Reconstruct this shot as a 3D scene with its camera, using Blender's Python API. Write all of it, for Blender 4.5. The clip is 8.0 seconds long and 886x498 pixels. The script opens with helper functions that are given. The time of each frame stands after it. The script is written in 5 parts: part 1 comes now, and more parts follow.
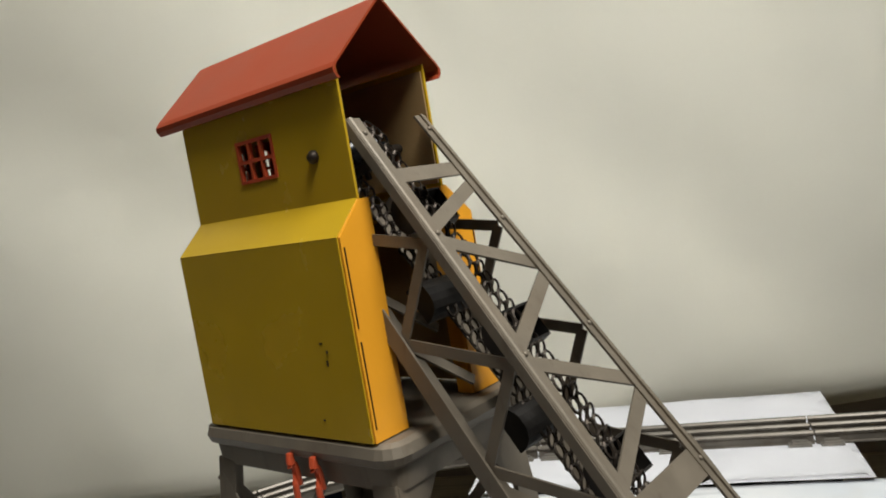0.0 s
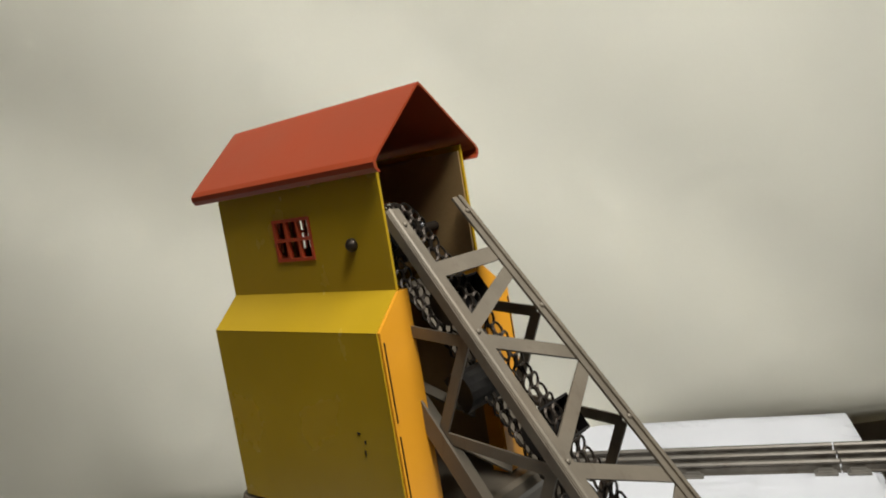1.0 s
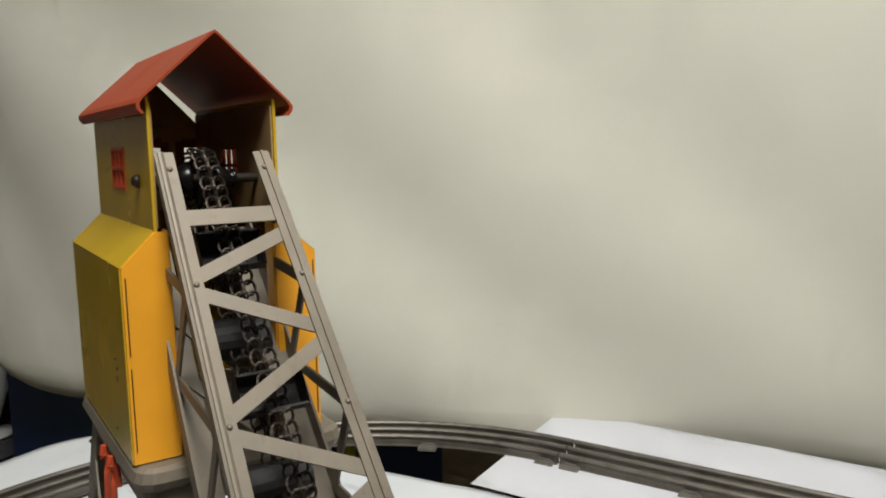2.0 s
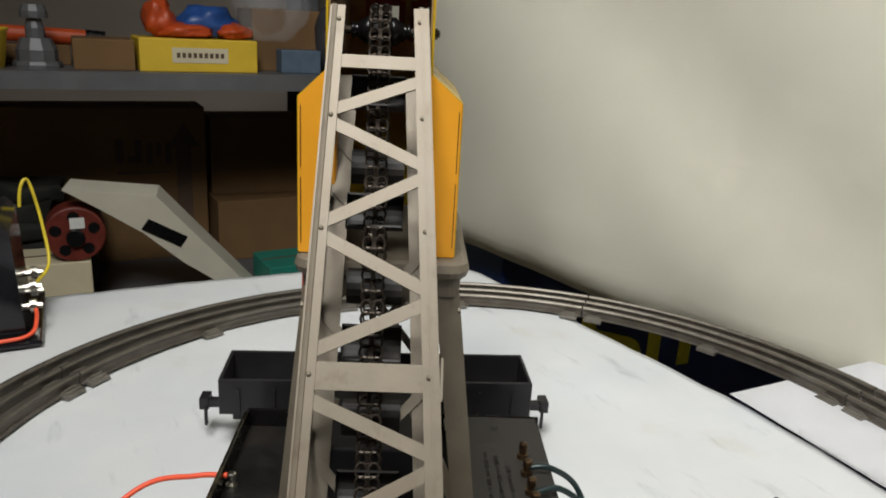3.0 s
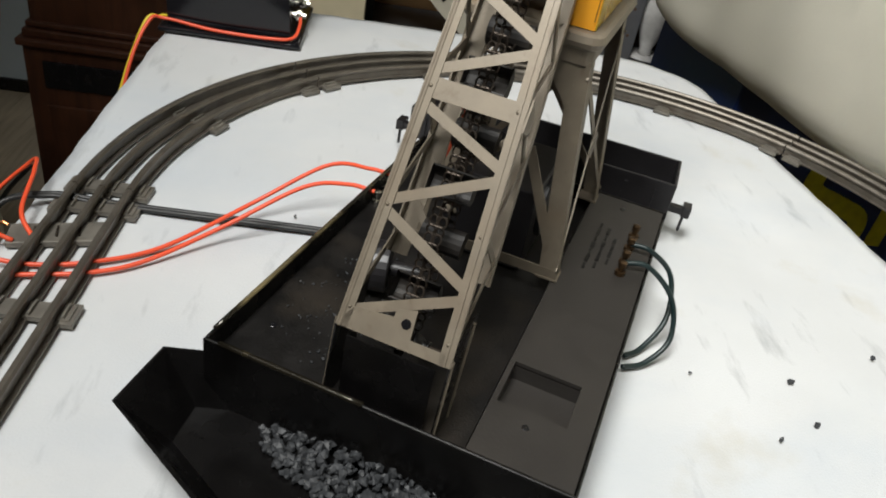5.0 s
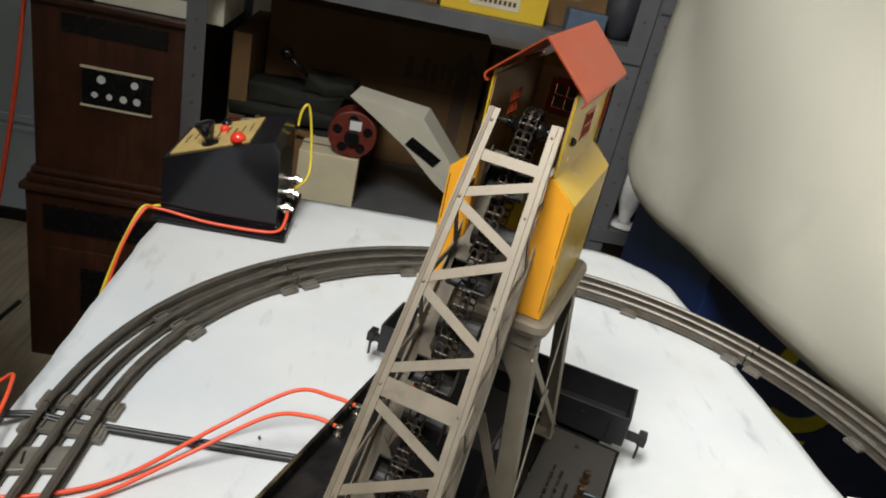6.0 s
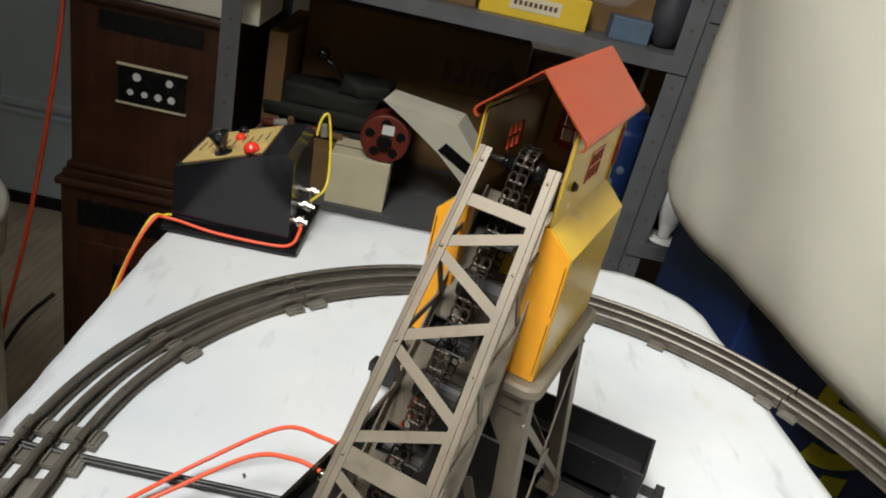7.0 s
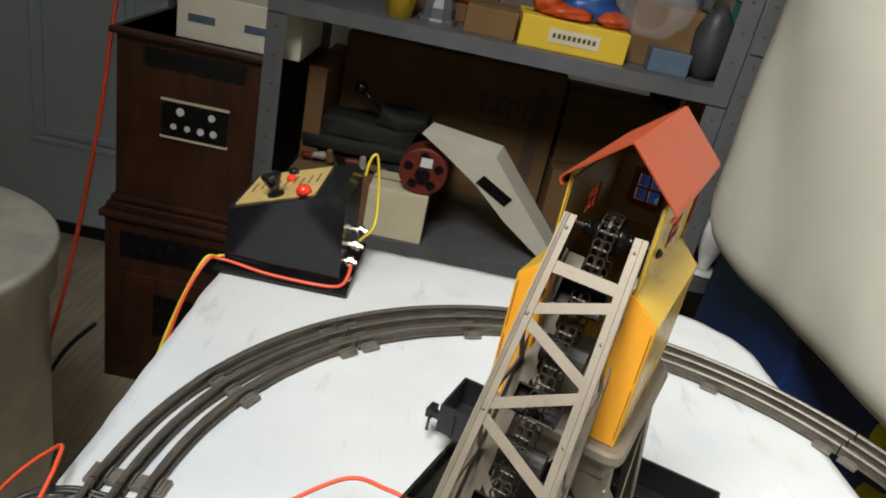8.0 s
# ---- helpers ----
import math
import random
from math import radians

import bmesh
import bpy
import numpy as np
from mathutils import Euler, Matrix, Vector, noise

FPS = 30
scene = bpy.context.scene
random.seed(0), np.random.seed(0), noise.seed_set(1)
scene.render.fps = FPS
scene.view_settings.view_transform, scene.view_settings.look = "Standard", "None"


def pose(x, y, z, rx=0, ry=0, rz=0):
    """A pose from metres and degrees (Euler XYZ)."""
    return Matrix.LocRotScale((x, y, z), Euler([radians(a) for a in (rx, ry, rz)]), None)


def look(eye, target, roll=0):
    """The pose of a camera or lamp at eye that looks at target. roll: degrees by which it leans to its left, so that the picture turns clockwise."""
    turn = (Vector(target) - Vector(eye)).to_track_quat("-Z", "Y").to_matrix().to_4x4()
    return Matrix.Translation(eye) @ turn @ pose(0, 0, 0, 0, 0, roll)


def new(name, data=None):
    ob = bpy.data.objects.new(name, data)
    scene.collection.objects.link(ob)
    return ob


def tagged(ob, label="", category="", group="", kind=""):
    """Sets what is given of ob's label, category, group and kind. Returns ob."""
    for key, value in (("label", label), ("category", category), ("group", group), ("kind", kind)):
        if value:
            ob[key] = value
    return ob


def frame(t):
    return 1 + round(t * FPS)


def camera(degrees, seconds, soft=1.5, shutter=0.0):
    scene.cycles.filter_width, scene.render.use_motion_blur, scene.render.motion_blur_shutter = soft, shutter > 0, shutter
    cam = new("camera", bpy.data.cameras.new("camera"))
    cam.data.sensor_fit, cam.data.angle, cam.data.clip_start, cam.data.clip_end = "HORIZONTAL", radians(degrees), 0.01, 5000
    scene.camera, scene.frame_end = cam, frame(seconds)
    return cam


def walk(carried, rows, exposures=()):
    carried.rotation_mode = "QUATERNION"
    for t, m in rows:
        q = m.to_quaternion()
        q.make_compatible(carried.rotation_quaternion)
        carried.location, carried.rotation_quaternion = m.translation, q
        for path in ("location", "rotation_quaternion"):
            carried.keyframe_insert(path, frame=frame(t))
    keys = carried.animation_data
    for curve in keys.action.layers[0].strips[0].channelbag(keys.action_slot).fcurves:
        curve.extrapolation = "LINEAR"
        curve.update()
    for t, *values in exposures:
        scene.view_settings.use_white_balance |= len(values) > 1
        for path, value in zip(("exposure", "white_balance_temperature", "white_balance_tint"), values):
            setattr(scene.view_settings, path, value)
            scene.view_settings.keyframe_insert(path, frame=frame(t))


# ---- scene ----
cam = camera(61.0, 8.0, soft=1.9)
PATH = [
    (0, (-0.174, -0.147, 0.246), (1.343, 1.148, 0.093), -9.6),
    (0.5, (-0.179, -0.143, 0.245), (1.319, 1.172, 0.071), -9.9),
    (1, (-0.172, -0.143, 0.278), (1.311, 1.186, 0.092), -9.4),
    (1.2, (-0.164, -0.151, 0.285), (1.312, 1.185, 0.086), -9.0),
    (2.3, (-0.044, -0.244, 0.269), (0.74, 1.562, -0.08), 0.9),
    (2.5, (-0.03, -0.255, 0.269), (0.475, 1.636, -0.145), 0.5),
    (3, (0.014, -0.274, 0.268), (0.097, 1.638, -0.315), 3.1),
    (3.5, (0.06, -0.306, 0.283), (-0.162, 1.495, -0.557), 5.7),
    (4, (0.065, -0.321, 0.273), (-0.283, 1.398, -0.688), 8.4),
    (4.2, (0.067, -0.325, 0.269), (-0.351, 1.354, -0.734), 7.3),
    (5.3, (0.08, -0.33, 0.292), (-0.395, 1.24, -0.851), 12.6),
    (5.5, (0.076, -0.327, 0.313), (-0.488, 1.285, -0.727), 12.2),
    (5.7, (0.079, -0.317, 0.330), (-0.490, 1.343, -0.630), 13.5),
    (5.8, (0.077, -0.316, 0.339), (-0.480, 1.364, -0.593), 13.5),
    (6, (0.076, -0.311, 0.356), (-0.463, 1.414, -0.501), 12.9),
    (6.2, (0.073, -0.303, 0.359), (-0.447, 1.432, -0.493), 13.2),
    (6.5, (0.075, -0.285, 0.356), (-0.489, 1.428, -0.508), 13.0),
    (7, (0.081, -0.261, 0.366), (-0.56, 1.412, -0.522), 13.4),
    (7.5, (0.07, -0.255, 0.382), (-0.607, 1.41, -0.496), 14.1),
    (8, (0.054, -0.268, 0.378), (-0.666, 1.393, -0.472), 12.3),
]
EXPOSURE = [(0.0, -0.12), (1.2, -0.12), (2.5, -0.22), (4.2, -0.14), (5.5, 0.08), (6.5, 0.16), (8.0, 0.28)]
walk(cam, [(t, look(eye, target, roll)) for t, eye, target, roll in PATH], EXPOSURE)

# ---- light ----
TURN = math.radians(24.3)          # the room and the table stand turned to the toy
ROOM = Matrix.Rotation(TURN, 4, "Z")

world = bpy.data.worlds.new("room_air")
scene.world = world
world.use_nodes = True
world.node_tree.nodes["Background"].inputs[0].default_value = (0.9, 0.95, 1.0, 1)
world.node_tree.nodes["Background"].inputs[1].default_value = 0.02


def area_lamp(name, eye, target, size, size_y, power, colour):
    data = bpy.data.lights.new(name, "AREA")
    data.shape, data.size, data.size_y = "RECTANGLE", size, size_y
    data.energy, data.color = power, colour
    ob = new(name, data)
    ob.matrix_world = look(eye, target)
    return ob


area_lamp("ceiling_tube_lamp", (-0.75, -0.45, 1.52), (-0.75, -0.44, 0.0), 1.2, 0.25, 3.2, (1.0, 0.97, 0.92))
key = area_lamp("work_lamp", (-0.08, -0.60, 1.38), (0.36, 0.36, 0.12), 0.5, 0.5, 12.0, (0.98, 0.98, 0.95))
key.data.spread = radians(95)


# ---- materials ----
def material(name, colour, rough=0.5, metal=0.0, vary=0.12, scale=60.0, fine=600.0, bump=0.1, spec=0.5, stain=None, amount=0.3, coat=0.0):
    m = bpy.data.materials.new(name)
    m.use_nodes = True
    nt = m.node_tree
    b = nt.nodes["Principled BSDF"]
    tc = nt.nodes.new("ShaderNodeTexCoord")
    n1 = nt.nodes.new("ShaderNodeTexNoise")
    n1.inputs["Scale"].default_value, n1.inputs["Detail"].default_value = scale, 6
    n2 = nt.nodes.new("ShaderNodeTexNoise")
    n2.inputs["Scale"].default_value, n2.inputs["Detail"].default_value = fine, 3
    nt.links.new(tc.outputs["Object"], n1.inputs["Vector"])
    nt.links.new(tc.outputs["Object"], n2.inputs["Vector"])
    ramp = nt.nodes.new("ShaderNodeValToRGB")
    ramp.color_ramp.elements[0].position, ramp.color_ramp.elements[1].position = 0.3, 0.7
    lo = [max(0, c * (1 - vary)) for c in colour]
    hi = [min(1, c * (1 + vary)) for c in colour]
    ramp.color_ramp.elements[0].color = (*lo, 1)
    ramp.color_ramp.elements[1].color = (*hi, 1)
    nt.links.new(n1.outputs["Fac"], ramp.inputs["Fac"])
    last = ramp.outputs["Color"]
    if stain:
        n3 = nt.nodes.new("ShaderNodeTexNoise")
        n3.inputs["Scale"].default_value, n3.inputs["Detail"].default_value = scale * 0.35, 8
        nt.links.new(tc.outputs["Object"], n3.inputs["Vector"])
        r3 = nt.nodes.new("ShaderNodeValToRGB")
        r3.color_ramp.elements[0].position, r3.color_ramp.elements[1].position = 0.52, 0.74
        r3.color_ramp.elements[1].color = (amount, amount, amount, 1)
        nt.links.new(n3.outputs["Fac"], r3.inputs["Fac"])
        mx = nt.nodes.new("ShaderNodeMix")
        mx.data_type = "RGBA"
        nt.links.new(r3.outputs["Color"], mx.inputs["Factor"])
        nt.links.new(last, mx.inputs["A"])
        mx.inputs["B"].default_value = (*stain, 1)
        last = mx.outputs["Result"]
    nt.links.new(last, b.inputs["Base Color"])
    rr = nt.nodes.new("ShaderNodeMapRange")
    rr.inputs["To Min"].default_value, rr.inputs["To Max"].default_value = max(0.02, rough - 0.08), min(1, rough + 0.1)
    nt.links.new(n1.outputs["Fac"], rr.inputs["Value"])
    nt.links.new(rr.outputs["Result"], b.inputs["Roughness"])
    b.inputs["Metallic"].default_value = metal
    b.inputs["Specular IOR Level"].default_value = spec
    b.inputs["Coat Weight"].default_value = coat
    if bump:
        bp = nt.nodes.new("ShaderNodeBump")
        bp.inputs["Strength"].default_value, bp.inputs["Distance"].default_value = bump, 0.001
        nt.links.new(n2.outputs["Fac"], bp.inputs["Height"])
        nt.links.new(bp.outputs["Normal"], b.inputs["Normal"])
    return m


YELLOW = material("yellow_enamel", (0.45, 0.285, 0.013), 0.24, vary=0.05, scale=40, bump=0.03, stain=(0.30, 0.20, 0.03), amount=0.25)
ORANGE = material("orange_yellow_enamel", (0.74, 0.32, 0.02), 0.35, vary=0.06, scale=40, bump=0.03, stain=(0.3, 0.15, 0.03), amount=0.25)
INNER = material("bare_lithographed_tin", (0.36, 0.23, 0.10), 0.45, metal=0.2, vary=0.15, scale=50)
# pale copy of the inner tin, stands in for light inside the house
INNER_BACK_LIT = material("cream_tan_tin_lightened", (0.66, 0.47, 0.20), 0.5, vary=0.1, scale=60, stain=(0.4, 0.26, 0.1), amount=0.3)
ROOF = material("red_enamel", (0.27, 0.040, 0.011), 0.42, vary=0.06, scale=40, bump=0.03)
WINDOW_RED = material("window_red_enamel", (0.42, 0.06, 0.02), 0.4)
TIN = material("aluminium_paint", (0.165, 0.138, 0.102), 0.52, metal=0.32, vary=0.12, scale=90, bump=0.05, stain=(0.16, 0.12, 0.08), amount=0.5)
BRIGHT_METAL = material("bright_metal", (0.6, 0.57, 0.5), 0.25, metal=1.0)
BRASS = material("tarnished_brass", (0.09, 0.055, 0.028), 0.35, metal=0.9, vary=0.3, scale=200)
BLACK = material("black_enamel", (0.004, 0.0037, 0.0037), 0.26, vary=0.3, scale=50, bump=0.04, spec=0.3, stain=(0.014, 0.012, 0.009), amount=0.4)
BASIN = material("coal_dusted_black_enamel", (0.0052, 0.0046, 0.0042), 0.5, vary=0.5, scale=70, fine=900, bump=0.3, spec=0.3, stain=(0.024, 0.019, 0.014), amount=0.8)
# gold stain is wear and also the rim's bright highlight put into colour
RIM = material("worn_rim_gold_highlight", (0.02, 0.017, 0.012), 0.16, metal=0.5, vary=0.3, scale=60, bump=0.04, stain=(0.45, 0.36, 0.18), amount=0.8)
BASE_GREY = material("dark_grey_enamel", (0.019, 0.0165, 0.0145), 0.5, vary=0.15, scale=45, bump=0.06, stain=(0.03, 0.026, 0.022), amount=0.5)
CAR_BLACK = material("black_moulded_plastic", (0.011, 0.010, 0.011), 0.42, vary=0.2, scale=60, bump=0.05)
BUCKET = material("worn_black_bucket_paint", (0.011, 0.0093, 0.008), 0.55, vary=0.4, scale=120, bump=0.1, spec=0.3, stain=(0.05, 0.042, 0.034), amount=0.5)
CHAIN = material("oily_dark_steel", (0.042, 0.032, 0.024), 0.48, metal=0.7, vary=0.3, scale=120)
COAL = material("grey_black_coal", (0.034, 0.036, 0.039), 0.55, vary=0.45, scale=180, bump=0.3)
RAIL = material("tinplate_rail", (0.135, 0.12, 0.10), 0.45, metal=0.6, vary=0.18, scale=70, bump=0.05, stain=(0.09, 0.07, 0.05), amount=0.5)
TIE = material("tinplate_tie", (0.19, 0.175, 0.15), 0.5, metal=0.5, vary=0.2, scale=80, stain=(0.1, 0.08, 0.05), amount=0.5)
CLOTH = material("white_felt_cloth", (0.55, 0.56, 0.565), 0.7, vary=0.05, scale=9, fine=700, bump=0.2, spec=0.25, stain=(0.50, 0.53, 0.55), amount=0.6)
PAPER = material("white_paper", (0.84, 0.84, 0.86), 0.8, vary=0.02, scale=10, bump=0.03, spec=0.2)
SHEET = material("white_vinyl_sheet", (0.87, 0.84, 0.725), 0.6, vary=0.035, scale=3.0, fine=200, bump=0.05, spec=0.3)
WIRE_RED = material("orange_red_wire", (0.75, 0.085, 0.03), 0.4, vary=0.05)
WIRE_BLACK = material("black_wire", (0.015, 0.015, 0.015), 0.45)
WIRE_GREEN = material("dark_green_wire", (0.004, 0.014, 0.014), 0.4)
WIRE_YELLOW = material("yellow_wire", (0.65, 0.5, 0.03), 0.4)
BAKELITE = material("black_bakelite", (0.008, 0.008, 0.010), 0.12, vary=0.2, scale=30, bump=0.02)
GOLD = material("gold_face_plate", (0.66, 0.48, 0.18), 0.35, metal=0.25, vary=0.15, scale=60)
RED_LENS = material("red_lens", (0.75, 0.04, 0.02), 0.15)
SHELF_GREY = material("grey_shelf_steel", (0.125, 0.128, 0.135), 0.45, metal=0.2, vary=0.12, scale=20, stain=(0.1, 0.09, 0.08), amount=0.4)
CARD = material("brown_cardboard", (0.18, 0.105, 0.048), 0.85, vary=0.1, scale=12, fine=250, bump=0.1, spec=0.15)
CARD_DARK = material("dark_cardboard_print", (0.10, 0.06, 0.04), 0.85)
WALNUT = material("dark_brown_wood", (0.055, 0.020, 0.010), 0.35, vary=0.3, scale=14, bump=0.05)
PANEL_BLACK = material("black_panel", (0.006, 0.006, 0.007), 0.25)
KEY_WHITE = material("pale_key", (0.7, 0.7, 0.68), 0.4)
DOOR_BLUE = material("pale_blue_door_paint", (0.58, 0.69, 0.76), 0.5, vary=0.04, scale=6, bump=0.05)
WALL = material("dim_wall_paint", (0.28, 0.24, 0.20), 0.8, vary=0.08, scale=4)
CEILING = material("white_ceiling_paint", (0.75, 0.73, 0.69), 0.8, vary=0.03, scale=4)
FLOOR = material("pale_wood_floor", (0.52, 0.45, 0.33), 0.55, vary=0.12, scale=8, bump=0.05)
CREAM = material("cream_card", (0.62, 0.55, 0.38), 0.7, vary=0.06, scale=20)
CREAM_WHITE = material("off_white_plastic", (0.70, 0.66, 0.54), 0.5, vary=0.05, scale=20)
BOX_YELLOW = material("yellow_box_card", (0.70, 0.47, 0.03), 0.55, vary=0.06, scale=25)
BOX_BLUE = material("blue_printed_card", (0.006, 0.02, 0.085), 0.45, vary=0.12, scale=20)
PRINT_YELLOW = material("yellow_print", (0.72, 0.66, 0.03), 0.5)
ORANGE_PLASTIC = material("orange_plastic", (0.50, 0.07, 0.015), 0.4)
BLUE_PLASTIC = material("blue_plastic", (0.02, 0.075, 0.27), 0.35)
SLATE = material("slate_blue_card", (0.08, 0.12, 0.17), 0.6)
TEAL = material("green_teal_plastic", (0.018, 0.19, 0.14), 0.45)
DARK_GREEN = material("dark_olive_cloth", (0.014, 0.014, 0.010), 0.8, vary=0.3)
RUST = material("dull_red_metal", (0.14, 0.022, 0.014), 0.45, vary=0.2)
GALV = material("galvanised_steel", (0.5, 0.48, 0.42), 0.4, metal=0.35, vary=0.2, scale=18)
PORCELAIN = material("white_porcelain", (0.75, 0.74, 0.72), 0.2)
CASE_GREY = material("dark_grey_case", (0.035, 0.036, 0.042), 0.5, vary=0.2, scale=30)
COPPER = material("bare_copper", (0.6, 0.25, 0.1), 0.3, metal=1.0)


def smudges(m, colour, stretch, scale, low, high, strength):
    """Long faint marks over a material's colour."""
    nt = m.node_tree
    b = nt.nodes["Principled BSDF"]
    old = b.inputs["Base Color"].links[0].from_socket
    tc = nt.nodes.new("ShaderNodeTexCoord")
    mp = nt.nodes.new("ShaderNodeMapping")
    mp.inputs["Scale"].default_value = stretch
    mp.inputs["Rotation"].default_value = (0, 0, 0.35)
    nz = nt.nodes.new("ShaderNodeTexNoise")
    nz.inputs["Scale"].default_value, nz.inputs["Detail"].default_value, nz.inputs["Roughness"].default_value = scale, 7, 0.62
    rp = nt.nodes.new("ShaderNodeValToRGB")
    rp.color_ramp.elements[0].position, rp.color_ramp.elements[1].position = low, high
    rp.color_ramp.elements[1].color = (strength, strength, strength, 1)
    mx = nt.nodes.new("ShaderNodeMix")
    mx.data_type = "RGBA"
    mx.inputs["B"].default_value = (*colour, 1)
    nt.links.new(tc.outputs["Object"], mp.inputs["Vector"])
    nt.links.new(mp.outputs["Vector"], nz.inputs["Vector"])
    nt.links.new(nz.outputs["Fac"], rp.inputs["Fac"])
    nt.links.new(rp.outputs["Color"], mx.inputs["Factor"])
    nt.links.new(old, mx.inputs["A"])
    nt.links.new(mx.outputs["Result"], b.inputs["Base Color"])


smudges(CLOTH, (0.26, 0.27, 0.28), (9, 2.2, 1), 5.0, 0.59, 0.78, 0.7)
smudges(CLOTH, (0.42, 0.37, 0.26), (3, 3, 1), 3.0, 0.60, 0.80, 0.55)
smudges(CLOTH, (0.42, 0.47, 0.53), (2, 3, 1), 1.6, 0.48, 0.72, 0.55)
smudges(TIN, (0.10, 0.075, 0.05), (40, 40, 12), 6.0, 0.58, 0.75, 0.6)
smudges(RAIL, (0.07, 0.05, 0.035), (30, 30, 30), 3.0, 0.55, 0.75, 0.6)
smudges(WALNUT, (0.03, 0.011, 0.006), (60, 60, 4), 1.2, 0.45, 0.65, 0.7)
smudges(FLOOR, (0.26, 0.21, 0.14), (60, 3, 1), 1.4, 0.45, 0.68, 0.6)
smudges(CARD, (0.15, 0.09, 0.045), (2, 2, 14), 3.0, 0.5, 0.7, 0.5)

CLEAR = bpy.data.materials.new("clear_plastic_film")
CLEAR.use_nodes = True
_n = CLEAR.node_tree
_b = _n.nodes["Principled BSDF"]
_b.inputs["Base Color"].default_value = (0.8, 0.82, 0.85, 1)
_b.inputs["Roughness"].default_value = 0.08
_b.inputs["Alpha"].default_value = 0.10


# ---- mesh helpers ----
def part(name, bm, mat, parent=None, label="", smooth=False, bevel=0.0):
    me = bpy.data.meshes.new(name)
    if bevel:
        bmesh.ops.bevel(bm, geom=[e for e in bm.edges if len(e.link_faces) == 2 and e.calc_face_angle(0) > 0.5],
                        offset=bevel, segments=2, affect="EDGES", profile=0.5)
    bmesh.ops.recalc_face_normals(bm, faces=bm.faces)
    bm.to_mesh(me)
    bm.free()
    me.materials.append(mat)
    if smooth:
        for p in me.polygons:
            p.use_smooth = True
    ob = new(name, me)
    if parent:
        ob.parent = parent
    if label:
        ob["label"] = label
    return ob


def thing(name, m, label, category, group="", kind=""):
    ob = new(name)
    ob.empty_display_size = 0.02
    ob.matrix_basis = m
    return tagged(ob, label, category, group, kind)


def room(a, b, z, turn=0.0):
    return ROOM @ Matrix.Translation((a, b, z)) @ Matrix.Rotation(radians(turn), 4, "Z")


def box(bm, c, s, rot=None):
    m = Matrix.Translation(c) @ (rot.to_4x4() if rot else Matrix()) @ Matrix.Diagonal((*s, 1))
    return bmesh.ops.create_cube(bm, size=1, matrix=m)["verts"]


def bar(bm, p, q, w, t, normal):
    """A flat bar from p to q, w wide, t thick along normal."""
    p, q, n = Vector(p), Vector(q), Vector(normal).normalized()
    d = (q - p).normalized()
    s = d.cross(n).normalized()
    n = s.cross(d)
    m = Matrix((d, s, n)).transposed().to_4x4()
    m.translation = (p + q) / 2
    bmesh.ops.create_cube(bm, size=1, matrix=m @ Matrix.Diagonal(((q - p).length, w, t, 1)))


def rod(bm, p, q, r, r2=None, seg=12):
    p, q = Vector(p), Vector(q)
    m = (q - p).to_track_quat("Z", "Y").to_matrix().to_4x4()
    m.translation = (p + q) / 2
    bmesh.ops.create_cone(bm, cap_ends=True, segments=seg, radius1=r, radius2=r if r2 is None else r2, depth=(q - p).length, matrix=m)


def plate(bm, points, thick):
    """A flat polygon given thickness along the vector thick."""
    a = [bm.verts.new(Vector(p)) for p in points]
    b = [bm.verts.new(Vector(p) + Vector(thick)) for p in points]
    bm.faces.new(a)
    bm.faces.new(b[::-1])
    for i in range(len(a)):
        j = (i + 1) % len(a)
        bm.faces.new((a[j], a[i], b[i], b[j]))


def lathe(bm, profile, m=None, seg=24):
    m = m or Matrix()
    rings = []
    for r, z in profile:
        rings.append([bm.verts.new(m @ Vector((r * math.cos(2 * math.pi * k / seg), r * math.sin(2 * math.pi * k / seg), z))) for k in range(seg)])
    for a, b in zip(rings, rings[1:]):
        for k in range(seg):
            bm.faces.new((a[k], a[(k + 1) % seg], b[(k + 1) % seg], b[k]))
    bm.faces.new(rings[0][::-1])
    bm.faces.new(rings[-1])


def smooth_path(points, steps=10):
    """A Catmull-Rom path through the points."""
    p = [Vector(q) for q in points]
    p = [2 * p[0] - p[1]] + p + [2 * p[-1] - p[-2]]
    out = []
    for a, b, c, d in zip(p, p[1:], p[2:], p[3:]):
        for k in range(steps):
            t = k / steps
            out.append(0.5 * (2 * b + (c - a) * t + (2 * a - 5 * b + 4 * c - d) * t * t + (3 * b - 3 * c + d - a) * t ** 3))
    return out + [p[-2]]


def sweep(bm, path, profile, closed=True, caps=True):
    """A profile of (side, up) pairs carried along a path."""
    rings = []
    for i, p in enumerate(path):
        d = (path[min(i + 1, len(path) - 1)] - path[max(i - 1, 0)]).normalized()
        s = d.cross(Vector((0, 0, 1)))
        s = s.normalized() if s.length > 1e-4 else Vector((1, 0, 0))
        u = s.cross(d)
        rings.append([bm.verts.new(p + s * a + u * b) for a, b in profile])
    n = len(profile)
    for a, b in zip(rings, rings[1:]):
        for k in range(n if closed else n - 1):
            bm.faces.new((a[k], a[(k + 1) % n], b[(k + 1) % n], b[k]))
    if caps and closed:
        bm.faces.new(rings[0][::-1])
        bm.faces.new(rings[-1])


def round_profile(r, n=8):
    return [(r * math.cos(2 * math.pi * k / n), r * math.sin(2 * math.pi * k / n)) for k in range(n)]


def wire(bm, points, r, steps=10):
    sweep(bm, smooth_path(points, steps), round_profile(r))


